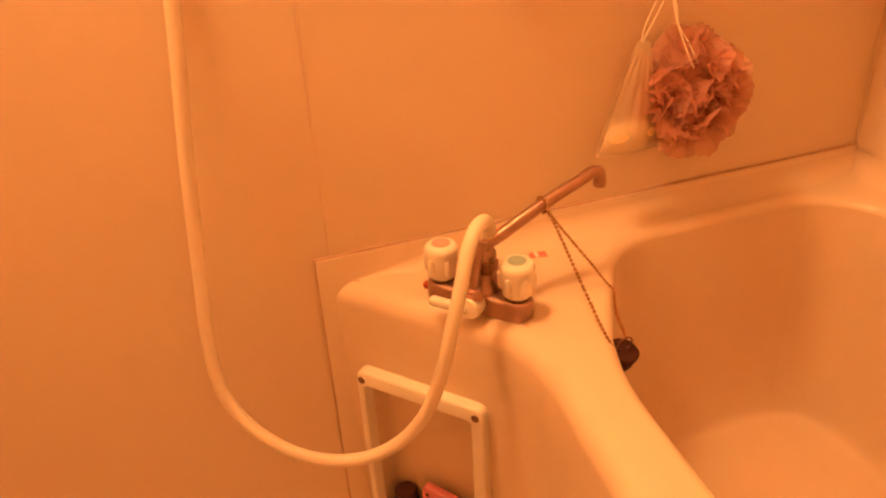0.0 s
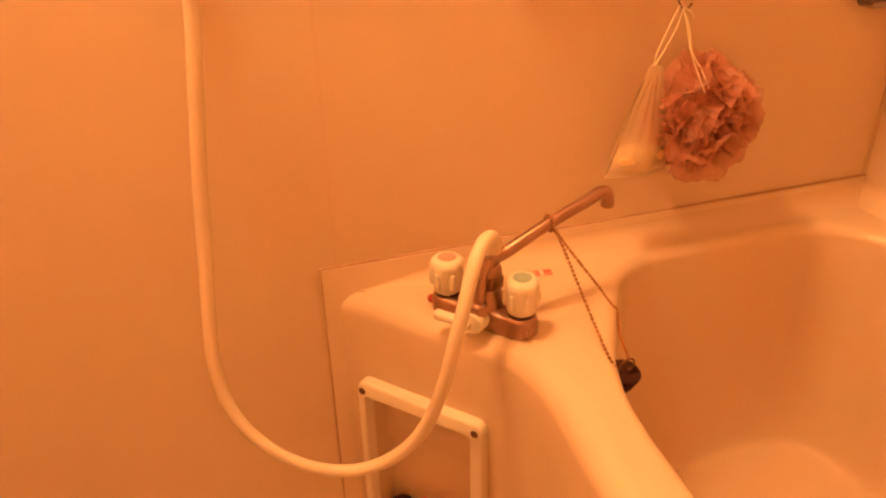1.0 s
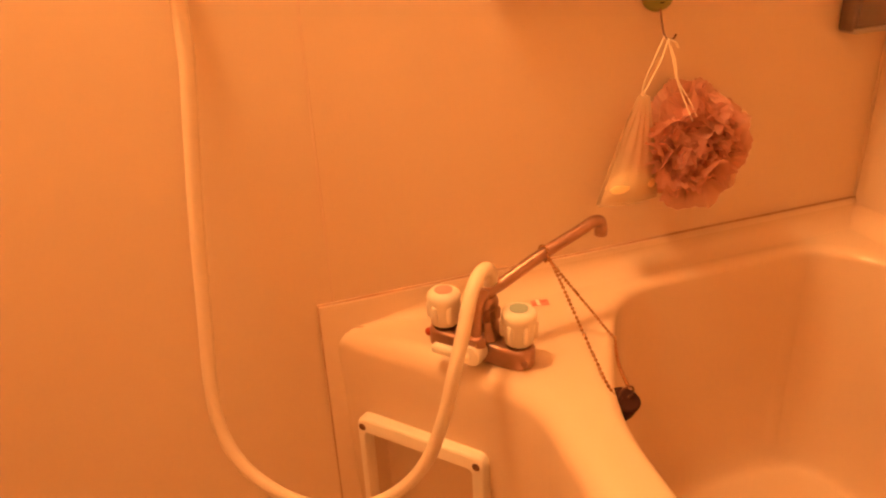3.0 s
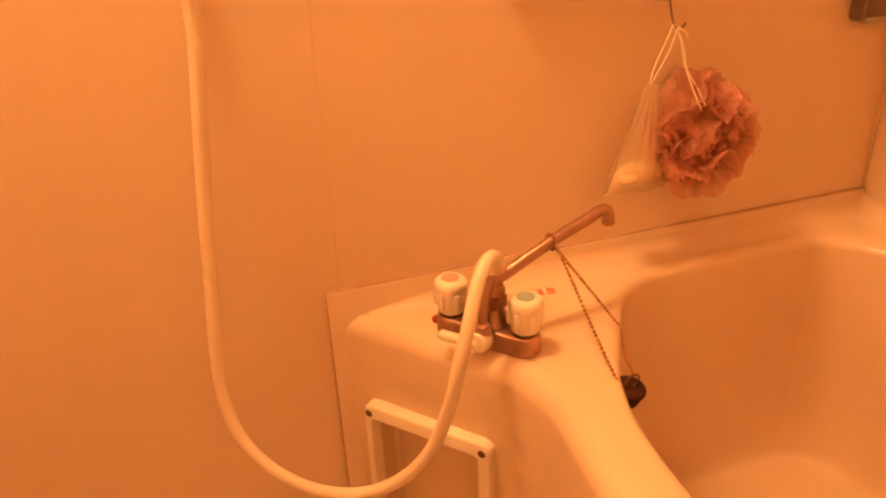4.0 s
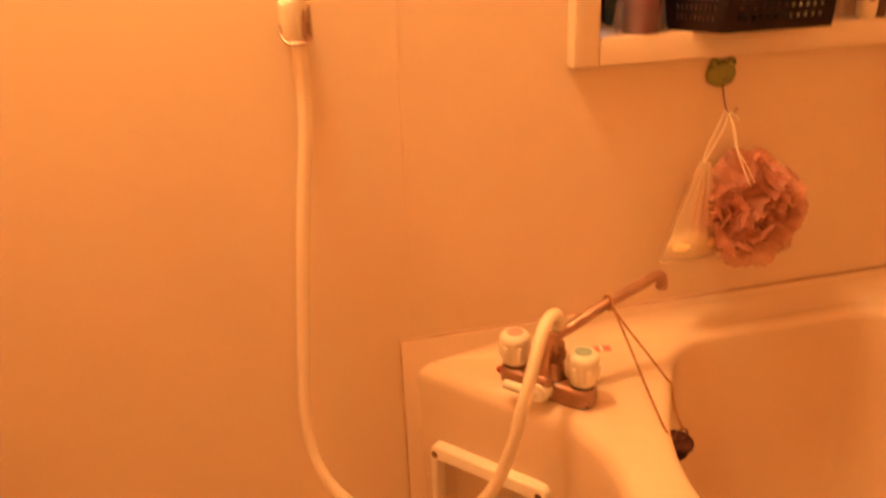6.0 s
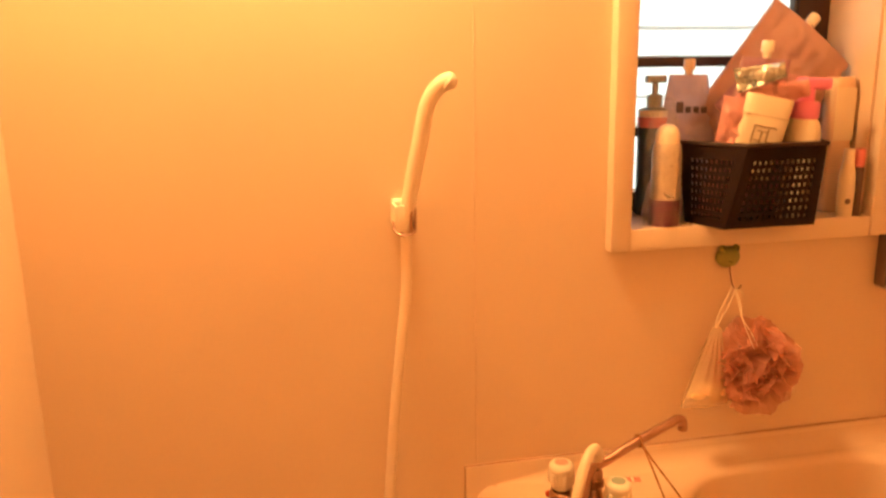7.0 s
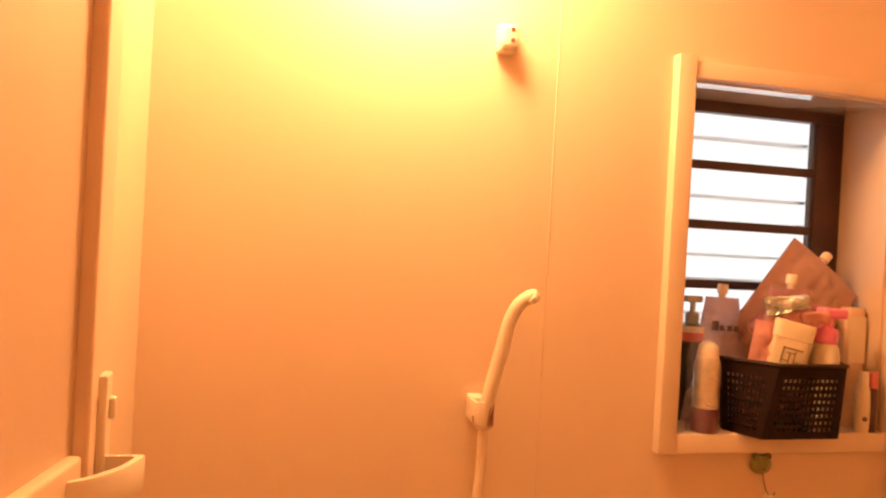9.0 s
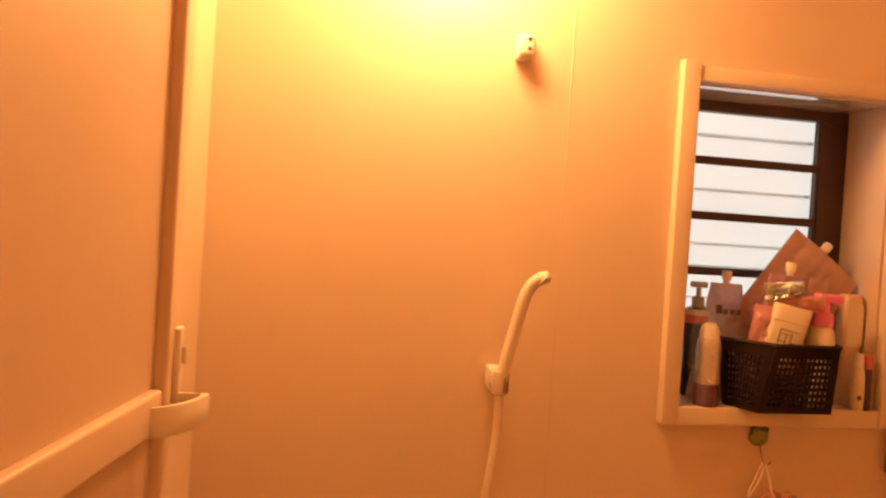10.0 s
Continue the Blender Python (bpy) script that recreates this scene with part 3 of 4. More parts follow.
TOPC = Vector((0.2620, -0.1260, 0.6418))
wrap = [TOPC + Vector((0.004 * math.sin(a) * 0.4, -0.0096 * math.sin(a), 0.0096 * math.cos(a))) for a in [2 * math.pi * k / 12 for k in range(13)]]
part("chain", bead_run(wrap), M_BEAD, plug, "loop of beads round the spout")
part("chain", bead_run([TOPC + Vector((0.001, -0.010, 0.001)), (0.266, -0.175, 0.612), (0.272, -0.210, 0.575), (0.278, -0.240, 0.543), (0.281, -0.2545, 0.5285), (0.284, -0.262, 0.520), (0.288, -0.265, 0.508)]), M_BEAD, plug, "tarnished bead chain")
part("chain", bead_run([TOPC + Vector((0.002, -0.009, -0.004)), (0.286, -0.139, 0.606), (0.318, -0.152, 0.560), (0.336, -0.163, 0.533), (0.3405, -0.170, 0.5275), (0.334, -0.184, 0.522), (0.321, -0.212, 0.521), (0.308, -0.244, 0.526), (0.2965, -0.2725, 0.5335)]), M_BEAD, plug, "tarnished bead chain")

# ---- small sticker on the deck ----
M_STICK = material("red_sticker", (0.62, 0.09, 0.07), 0.5, second=(0.70, 0.32, 0.26), blotch=90)
stick = tagged(part("sticker", box((-0.012, -0.0075, 0), (0.012, 0.0075, 0.0008), 0.0003, 1), M_STICK), "small worn red and white sticker on the deck", "sticker")
put(stick, pose(0.295, -0.050, DK + 0.0003, 0, 0, -12))
part("stripe", box((-0.005, -0.0075, 0.0008), (0.0, 0.0075, 0.0010)), M_WHITE, stick)

# ---- wall hook, soap net and body puff ----
M_GREEN = material("green_plastic", (0.29, 0.29, 0.055), 0.4, second=(0.21, 0.22, 0.04), blotch=40)
hook = thing("wall_hook", "green plastic suction hook shaped like a round face", "hook", (0.4785, -0.001, 0.909))
part("body", lathe([(0.0, 0.0), (0.021, 0.0), (0.0215, 0.004), (0.019, 0.009), (0.012, 0.013), (0.0, 0.0145)], pose(0, 0, 0, 90), 28, (1.05, 0.88)), M_GREEN, hook)
for x in (-0.013, 0.013):
    part("bump", lathe([(0.007 * math.sin(a), -0.007 * math.cos(a)) for a in [math.pi * k / 8 for k in range(9)]], pose(x, -0.006, 0.0155), 14), M_GREEN, hook)
    part("dot", lathe([(0.0022 * math.sin(a), -0.0022 * math.cos(a)) for a in [math.pi * k / 6 for k in range(7)]], pose(x * 0.95, -0.0125, 0.0165), 8), M_BLACKP, hook)
part("groove", tube([(-0.010 + 0.02 * k / 8, -0.0136 + 0.10 * ((k - 4) / 8) ** 2 * 0.2, -0.002 - 0.0045 * (1 - ((k - 4) / 4) ** 2)) for k in range(9)], 0.0008, 6), M_BLACKP, hook)
part("wire", tube(spline([(0, -0.010, -0.014), (-0.001, -0.016, -0.028), (-0.003, -0.026, -0.042), (-0.003, -0.035, -0.048), (0.001, -0.041, -0.047), (0.004, -0.043, -0.041)], 6), 0.0014, 8), M_RUST, hook, "thin dark wire hook")

HK = Vector((0.4705, -0.038, 0.8625))
M_CORD = material("white_cord", (0.80, 0.68, 0.52), 0.75, second=(0.72, 0.6, 0.45), blotch=80)


def sheer(name, colour, alpha, mesh_scale, through=0.45):
    """Woven net: threads that scatter light, with clear gaps."""
    m = bpy.data.materials.new(name)
    m.use_nodes = True
    nt = m.node_tree
    b = nt.nodes["Principled BSDF"]
    b.inputs["Base Color"].default_value = (*colour, 1)
    b.inputs["Roughness"].default_value = 0.7
    tr = nt.nodes.new("ShaderNodeBsdfTranslucent")
    tr.inputs["Color"].default_value = (*colour, 1)
    cl = nt.nodes.new("ShaderNodeBsdfTransparent")
    m1 = nt.nodes.new("ShaderNodeMixShader")
    m1.inputs["Fac"].default_value = through
    m2 = nt.nodes.new("ShaderNodeMixShader")
    tc = nt.nodes.new("ShaderNodeTexCoord")
    nz = nt.nodes.new("ShaderNodeTexNoise")
    nz.inputs["Scale"].default_value = mesh_scale
    mr = nt.nodes.new("ShaderNodeMapRange")
    mr.inputs["From Min"].default_value, mr.inputs["From Max"].default_value = 0.3, 0.7
    mr.inputs["To Min"].default_value, mr.inputs["To Max"].default_value = max(0, alpha - 0.1), min(1, alpha + 0.1)
    nt.links.new(tc.outputs["Object"], nz.inputs["Vector"])
    nt.links.new(nz.outputs["Fac"], mr.inputs["Value"])
    nt.links.new(b.outputs["BSDF"], m1.inputs[1])
    nt.links.new(tr.outputs["BSDF"], m1.inputs[2])
    nt.links.new(mr.outputs["Result"], m2.inputs["Fac"])
    nt.links.new(cl.outputs["BSDF"], m2.inputs[1])
    nt.links.new(m1.outputs["Shader"], m2.inputs[2])
    nt.links.new(m2.outputs["Shader"], nt.nodes["Material Output"].inputs["Surface"])
    return m


M_NET = sheer("soap_net", (0.88, 0.74, 0.56), 0.38, 3)
M_PUFF = sheer("puff_net", (0.74, 0.39, 0.30), 0.66, 25, 0.40)
net = thing("soap_net", "sheer white net pouch holding a soap bar, hung on the hook", "soap net", HK)
bm = bmesh.new()
NU, NV = 40, 26
for side in (-1, 1):
    grid = []
    for j in range(NV + 1):
        v = j / NV
        z = 0.795 + (0.652 - 0.795) * v
        x0 = 0.436 + (0.381 - 0.436) * v ** 0.85
        x1 = 0.447 + (0.470 - 0.447) * min(1, v * 1.2)
        row = []
        for i in range(NU + 1):
            u = i / NU
            x = x0 + (x1 - x0) * u
            puff_ = 0.005 + 0.020 * max(0, math.sin(math.pi * u)) ** 0.8 * min(1, v * 1.2) * (1 if v < 0.93 else (1 - v) / 0.07)
            pleat = 0.0022 * (1 - v) ** 1.5 * math.sin(u * 26 + 3 * v) + 0.0010 * (1 - v) * math.sin(u * 11 - 5 * v)
            row.append(bm.verts.new(Vector((x, -0.045 - side * puff_ * 0.8 - pleat, z - 0.004 * math.sin(u * 3.1) * v)) - HK))
        grid.append(row)
    for a, b in zip(grid, grid[1:]):
        for i in range(NU):
            bm.faces.new((a[i], a[i + 1], b[i + 1], b[i]))
part("pouch", bm, M_NET, net, "sheer pleated net", smooth=180)
part("hem", tube(rel([(0.381, -0.045, 0.652), (0.40, -0.050, 0.650), (0.43, -0.051, 0.6485), (0.470, -0.046, 0.650)], HK), 0.0012, 6), M_CORD, net)
part("cord", tube(rel(spline([(0.4685, -0.040, 0.866), (0.456, -0.041, 0.84), (0.442, -0.043, 0.812), (0.438, -0.045, 0.795)], 6), HK), 0.0012, 6), M_CORD, net, "thin white cord")
part("cord", tube(rel(spline([(0.4735, -0.042, 0.864), (0.465, -0.043, 0.838), (0.449, -0.044, 0.810), (0.439, -0.045, 0.795)], 6), HK), 0.0012, 6), M_CORD, net, "thin white cord")
soap = tagged(part("soap_bar", lathe([(0.040 * math.sin(a), -0.0115 * math.cos(a)) for a in [math.pi * k / 16 for k in range(17)]], n=30, squash=(1, 0.42)),
                   material("cream_soap", (0.84, 0.66, 0.40), 0.45, second=(0.8, 0.6, 0.34), subsurface=0.2)), "cream soap bar inside the net pouch", "soap")
put(soap, pose(0.429, -0.047, 0.6745, 4, -5, 0))
soap.data.transform(Matrix.Diagonal((0.95, 1.0, 1.75, 1)))

puff = thing("body_puff", "dusty pink ruffled mesh body puff hung on the hook", "bath puff", HK)
PC = Vector((0.514, -0.068, 0.724))
rnd = random.Random(7)
bm = bmesh.new()


def ruffle(centre, axis, radius, waves, depth, spin, cup=0.35):
    """One gathered frill: a fan of netting whose edge swings in and out."""
    q = axis.to_track_quat("Z", "Y").to_matrix()
    rows = []
    NA, NR = 88, 8
    for j in range(NR):
        t = j / (NR - 1)
        row = []
        for i in range(NA):
            a = 2 * math.pi * i / NA
            w = math.sin(waves * a + spin) * 0.62 + math.sin((waves + 2) * a - 2 * spin) * 0.38
            rr = radius * (0.08 + 0.92 * t) * (1 + 0.16 * math.sin(2 * a + spin) + 0.07 * math.sin(5 * a - spin)) * (1 - 0.10 * t * w)
            h = depth * t ** 1.5 * w + radius * cup * t * t + 0.0016 * math.sin(23 * a + 3 * spin) * t * t
            row.append(bm.verts.new(centre + q @ Vector((rr * math.cos(a), rr * math.sin(a), h)) - HK))
        rows.append(row)
    for a, b in zip(rows, rows[1:]):
        for i in range(NA):
            j = (i + 1) % NA
            bm.faces.new((a[i], a[j], b[j], b[i]))


# opened rosettes, then the loose frills round them
ROSETTES = ((Vector((0.484, -0.086, 0.718)), Vector((-0.35, -0.88, 0.25)), (0.010, 0.017, 0.025, 0.033, 0.041)),
            (Vector((0.547, -0.076, 0.728)), Vector((0.55, -0.80, 0.15)), (0.013, 0.023, 0.032, 0.040)),
            (Vector((0.512, -0.070, 0.694)), Vector((0.10, -0.72, -0.60)), (0.014, 0.025, 0.036)),
            (Vector((0.518, -0.056, 0.766)), Vector((0.20, -0.50, 0.80)), (0.020, 0.036)))
for centre, axis, sizes in ROSETTES:
    for k, size in enumerate(sizes):
        lean = Vector((rnd.uniform(-0.25, 0.25), rnd.uniform(-0.15, 0.15), rnd.uniform(-0.25, 0.25)))
        ruffle(centre - axis.normalized() * (0.008 * k), (axis + lean).normalized(), size, rnd.choice((4, 5, 6)), 0.26 * size, rnd.uniform(0, 6.28), 0.85 - 0.12 * k)
for k in range(34):
    z = 1 - 2 * (k + 0.5) / 34
    ph = k * 2.39996
    d = Vector((math.sqrt(1 - z * z) * math.cos(ph), math.sqrt(1 - z * z) * math.sin(ph) * 0.8, z)).normalized()
    d = (d + 0.35 * Vector((rnd.uniform(-1, 1), rnd.uniform(-1, 1), rnd.uniform(-1, 1)))).normalized()
    if d.y > 0.35:
        continue
    c = PC + Vector((d.x * 0.046, d.y * 0.014 + 0.018, d.z * 0.052))
    ruffle(c, d, rnd.uniform(0.034, 0.047), rnd.choice((3, 4, 4, 5)), rnd.uniform(0.007, 0.014), rnd.uniform(0, 6.28), rnd.uniform(0.2, 0.6))
for v in bm.verts:
    if v.co.y + HK.y > -0.006:
        v.co.y = -0.006 - HK.y - 0.002 * rnd.random()
part("netting", bm, M_PUFF, puff, "gathered netting", smooth=180, kind="stuff")
part("cord", tube(rel(spline([(0.472, -0.043, 0.863), (0.476, -0.050, 0.84), (0.479, -0.058, 0.815), (0.484, -0.070, 0.79), (0.490, -0.084, 0.765)], 6), HK), 0.0010, 6), M_CORD, puff, "twisted white cord")
part("cord", tube(rel(spline([(0.473, -0.043, 0.862), (0.479, -0.051, 0.838), (0.481, -0.059, 0.812), (0.491, -0.070, 0.79), (0.499, -0.080, 0.768)], 6), HK), 0.0010, 6), M_CORD, puff, "twisted white cord")
part("knot", tube(rel(spline([(0.473, -0.043, 0.862), (0.482, -0.046, 0.858), (0.487, -0.046, 0.851)], 5), HK), 0.0017, 6), M_CORD, puff)
veil = bmesh.new()
rows = []
for j in range(13):
    v = j / 12
    row = []
    for i in range(21):
        u = i / 20
        x = 0.50 + (0.585 - 0.50) * u + 0.022 * v * u
        row.append(veil.verts.new(Vector((x, -0.012 - 0.004 * math.sin(u * 17 + v * 4), 0.735 + (0.652 - 0.735) * v + 0.008 * u)) - HK))
    rows.append(row)
for a, b in zip(rows, rows[1:]):
    for i in range(20):
        veil.faces.new((a[i], a[i + 1], b[i + 1], b[i]))
part("veil", veil, sheer("pink_veil", (0.74, 0.42, 0.30), 0.25, 200), puff, "loose sheer netting", smooth=180)

# ---- grey box on the wall by the corner ----
boxg = thing("wall_controller", "grey plastic bath control box on the wall", "control box", (0.82, -0.001, 0.92))
part("case", box((-0.036, -0.028, -0.083), (0.056, 0.0, 0.09), 0.004, 3), M_DARKGREY, boxg)
part("bottom_lip", box((-0.034, -0.031, -0.086), (0.054, -0.001, -0.078), 0.003, 2), material("grey_lip", (0.42, 0.34, 0.28), 0.45), boxg)
part("cover", box((-0.030, -0.031, -0.074), (0.052, -0.027, 0.083), 0.002, 2), M_DARKGREY, boxg)

# ---- things in the apron's niche ----
M_PINK = material("pink_plastic", (0.72, 0.20, 0.20), 0.42, second=(0.64, 0.17, 0.17), blotch=25)
tray = thing("scrubbing_pad", "pink plastic pad with small holes in the tub niche", "scrubber")
put(tray, AP @ pose(0.105, -0.018, 0.111, 0, 8, 0))
part("plate", box((-0.035, -0.009, 0.0), (0.042, 0.006, 0.080), 0.004, 3), M_PINK, tray)
for i in range(4):
    for j in range(4):
        part("hole", lathe([(0.0, 0.0), (0.003, 0.0), (0.003, 0.0006), (0.0, 0.0006)], pose(-0.026 + 0.018 * i, 0.0058, 0.014 + 0.018 * j, -90), 10), M_RUBBER, tray)
jarb = thing("black_bottle", "short black plastic bottle standing in the tub niche", "bottle")
put(jarb, AP @ pose(0.045, -0.020, 0.111))
part("body", lathe([(0.0, 0.0), (0.0175, 0.0), (0.0190, 0.003), (0.0190, 0.034), (0.0165, 0.040), (0.0, 0.040)]), M_BLACKP, jarb)
part("cap", lathe([(0.0, 0.040), (0.0170, 0.040), (0.0170, 0.054), (0.015, 0.0565), (0.0, 0.057)]), M_RUBBER, jarb)

# ---- window sill ----
SZ = WZ0 + 0.013
M_CREAMB = material("cream_bottle", (0.84, 0.74, 0.58), 0.38, second=(0.8, 0.69, 0.52), blotch=20)
M_SILVER = material("silver_can", (0.72, 0.66, 0.56), 0.3, 0.75, second=(0.64, 0.57, 0.47), blotch=25)
M_PURPLE = material("purple_base", (0.15, 0.030, 0.075), 0.36, second=(0.11, 0.022, 0.055))
M_PUMP = material("grey_pump", (0.46, 0.49, 0.46), 0.4)
M_PINKP = material("pink_pump", (0.88, 0.25, 0.50), 0.36, second=(0.82, 0.21, 0.44))
M_LILAC = material("lilac_pouch", (0.80, 0.70, 0.72), 0.22, second=(0.66, 0.52, 0.56), blotch=14, bump=0.5, bump_scale=50)
M_TAN = material("tan_pouch", (0.60, 0.37, 0.31), 0.22, second=(0.72, 0.48, 0.41), blotch=14, bump=0.5, bump_scale=45)
M_ROSE = material("rose_pouch", (0.60, 0.21, 0.215), 0.16, second=(0.84, 0.60, 0.60), blotch=34, bump=0.9, bump_scale=55)
M_MAUVE = material("mauve_pouch", (0.58, 0.36, 0.40), 0.18, second=(0.42, 0.17, 0.18), blotch=38, bump=0.6, bump_scale=60)
M_PALE = material("pale_rose_pouch", (0.80, 0.46, 0.44), 0.22, second=(0.70, 0.30, 0.28), blotch=30, bump=0.6, bump_scale=55)


def let_light_through(m, share, colour):
    """Thin film: part of the light from behind comes out in front."""
    nt = m.node_tree
    tr = nt.nodes.new("ShaderNodeBsdfTranslucent")
    tr.inputs["Color"].default_value = (*colour, 1)
    mx = nt.nodes.new("ShaderNodeMixShader")
    mx.inputs["Fac"].default_value = share
    nt.links.new(nt.nodes["Principled BSDF"].outputs["BSDF"], mx.inputs[1])
    nt.links.new(tr.outputs["BSDF"], mx.inputs[2])
    nt.links.new(mx.outputs["Shader"], nt.nodes["Material Output"].inputs["Surface"])


let_light_through(M_LILAC, 0.45, (0.86, 0.72, 0.74))
let_light_through(M_TAN, 0.35, (0.72, 0.45, 0.38))
let_light_through(M_ROSE, 0.35, (0.85, 0.45, 0.46))
let_light_through(M_MAUVE, 0.35, (0.75, 0.50, 0.56))
let_light_through(M_PALE, 0.35, (0.88, 0.58, 0.55))
M_INK = material("dark_print", (0.17, 0.12, 0.13), 0.5)
M_GOLD = material("faded_gold_print", (0.34, 0.24, 0.15), 0.5)

basket = thing("basket", "black plastic lattice basket on the window sill, full of toiletries", "basket", (0.53, 0.03, SZ))
BO = Vector((0.53, 0.03, SZ))
TOP = [(0.397, 0.036), (0.467, -0.060), (0.616, -0.057), (0.643, 0.018), (0.644, 0.112), (0.424, 0.112)]
BOT = [(0.404, 0.018), (0.432, -0.062), (0.600, -0.062), (0.616, 0.010), (0.612, 0.098), (0.445, 0.098)]
ZT = 0.137


for k in range(6):
    a0, a1 = (Vector((*BOT[i % 6], 0)) - Vector((BO.x, BO.y, 0)) for i in (k, k + 1))
    b0, b1 = (Vector((*TOP[i % 6], ZT)) - Vector((BO.x, BO.y, 0)) for i in (k, k + 1))
    bm = bmesh.new()
    out = (a1 - a0).cross(b0 - a0)

    def at(u, v):
        return a0.lerp(a1, u).lerp(b0.lerp(b1, u), v)
    MG = 0.15 if k == 0 else 0.10
    cols, rows_n = max(4, round((b1 - b0).length / 0.0128)), 8
    us, vs_ = [0.0], [0.0]
    for i in range(cols):
        us += [MG + (i + 0.29) / cols * (1 - 2 * MG), MG + (i + 0.71) / cols * (1 - 2 * MG)]
    for j in range(rows_n):
        vs_ += [0.08 + (j + 0.28) / rows_n * 0.76, 0.08 + (j + 0.72) / rows_n * 0.76]
    us, vs_ = us + [1.0], vs_ + [1.0]
    grid = [[bm.verts.new(at(u, v)) for u in us] for v in vs_]
    for j in range(len(vs_) - 1):
        for i in range(len(us) - 1):
            if i % 2 == 0 or j % 2 == 0:
                bm.faces.new((grid[j][i], grid[j][i + 1], grid[j + 1][i + 1], grid[j + 1][i]))
    bmesh.ops.solidify(bm, geom=bm.faces[:], thickness=0.003)
    part("side", bm, M_BLACKP, basket)
bm = bmesh.new()
add_rings(bm, [[Vector((p[0] - BO.x, p[1] - BO.y, z)) for p in BOT] for z in (0.0, 0.004)])
part("bottom", bm, M_BLACKP, basket)
rim = [Vector((p[0] - BO.x, p[1] - BO.y, ZT)) for p in TOP]
part("rim", tube(rim + [rim[0], rim[1]], 0.0042, 8), M_BLACKP, basket)
BZ = SZ + 0.0045


def pouch_mesh(w, h, depth, seed, crumple=0.004, taper=0.9):
    """A filled refill pouch: two bulging skins that meet in flat welded seams."""
    bm_ = bmesh.new()
    n, m_ = 40, 52
    for side in (-1, 1):
        rows_ = []
        for j in range(m_ + 1):
            v = j / m_
            row = []
            for i in range(n + 1):
                u = i / n
                x = (u - 0.5) * w * (1 - (1 - taper) * v)
                bulge = depth * 0.5 * (math.sin(math.pi * u) ** 0.7) * (math.sin(math.pi * min(1, 0.12 + 0.88 * (1 - v))) ** 0.8 if v > 0 else 0.3)
                edge = min(u, 1 - u, v * 0.8 + 0.1, 1 - v) * 8
                here = Vector((x * 17 + seed, v * h * 17, side * 3 + seed))
                fold = 0.55 - abs(noise.noise(here * 0.9)) * 2.2
                crease = 0.5 - abs(noise.noise(here * 2.1 + Vector((4, 1, 0)))) * 2.4
                fine = 0.5 - abs(noise.noise(here * 4.6)) * 2.2
                nz = (fold + 0.55 * crease + 0.22 * fine) * crumple * 0.75 * min(1, edge)
                row.append(bm_.verts.new((x, side * (bulge + 0.0006) + nz, v * h)))
            rows_.append(row)
        for a, b in zip(rows_, rows_[1:]):
            for i in range(n):
                bm_.faces.new((a[i], a[i + 1], b[i + 1], b[i]))
    bmesh.ops.remove_doubles(bm_, verts=bm_.verts, dist=0.0016)
    return bm_


def pouch(label, mat, m, w, h, depth, seed, cap=None, crumple=0.004, taper=0.9):
    t = thing("refill_pouch", label, "refill pouch", group="refill pouches")
    put(t, m)
    part("bag", pouch_mesh(w, h, depth, seed, crumple, taper), mat, t, smooth=180)
    if cap:
        x, z, ang = cap
        part("spout_cap", lathe([(0.0, -0.014), (0.007, -0.014), (0.007, 0.002), (0.0105, 0.002), (0.0105, 0.019), (0.009, 0.021), (0.0, 0.021)], pose(x, 0, z, 0, ang, 0), 16), M_WHITE, t, "pale screw cap")
    return t


pouch("glossy tan refill pouch leaning corner-up in the basket", M_TAN, pose(0.497, 0.060, BZ + 0.108, -6, 38, -6), 0.19, 0.268, 0.042, 2.0, (-0.014, 0.272, 4), 0.007, 1.0)
pouch("crumpled rose refill pouch with a pale cap in the basket", M_ROSE, pose(0.570, 0.042, BZ + 0.008, -4, 10, -15), 0.10, 0.240, 0.035, 5.0, None, 0.014)
pouch("tall crumpled rose refill pouch in the basket", M_ROSE, pose(0.462, 0.014, BZ + 0.003, -2, 12, -25), 0.075, 0.246, 0.034, 9.0, None, 0.013, 0.7)
pouch("folded pale rose refill pouch in the basket", M_PALE, pose(0.460, 0.002, BZ + 0.004, 0, 6, -20), 0.066, 0.206, 0.030, 13.0, None, 0.012, 0.8)
pouch("mauve refill pouch with a square white cap in the basket", M_MAUVE, pose(0.512, 0.022, BZ + 0.012, 2, 5, -4), 0.105, 0.262, 0.034, 17.0, (0.0, 0.270, -2), 0.017, 0.85)
pouch("crumpled mauve pouch slumped over the lotion bottle", M_MAUVE, pose(0.560, 0.022, BZ + 0.130, -10, -40, 8), 0.085, 0.120, 0.026, 23.0, None, 0.016, 0.9)
pouch("dark rose refill pouch behind the pump in the basket", M_ROSE, pose(0.616, 0.062, BZ + 0.004, -3, 8, 12), 0.07, 0.236, 0.028, 41.0, None, 0.012, 0.9)
pouch("folded peach pouch flap lying across the bottles", M_PALE, pose(0.500, -0.006, BZ + 0.206, 24, 78, 6), 0.036, 0.094, 0.016, 29.0, None, 0.010, 0.8)
lil = pouch("pale lilac refill pouch with dark print beside the basket", M_LILAC, pose(0.424, 0.066, SZ, -4, 1, -12), 0.150, 0.252, 0.042, 21.0, (0.0, 0.258, 2), 0.008, 0.45)
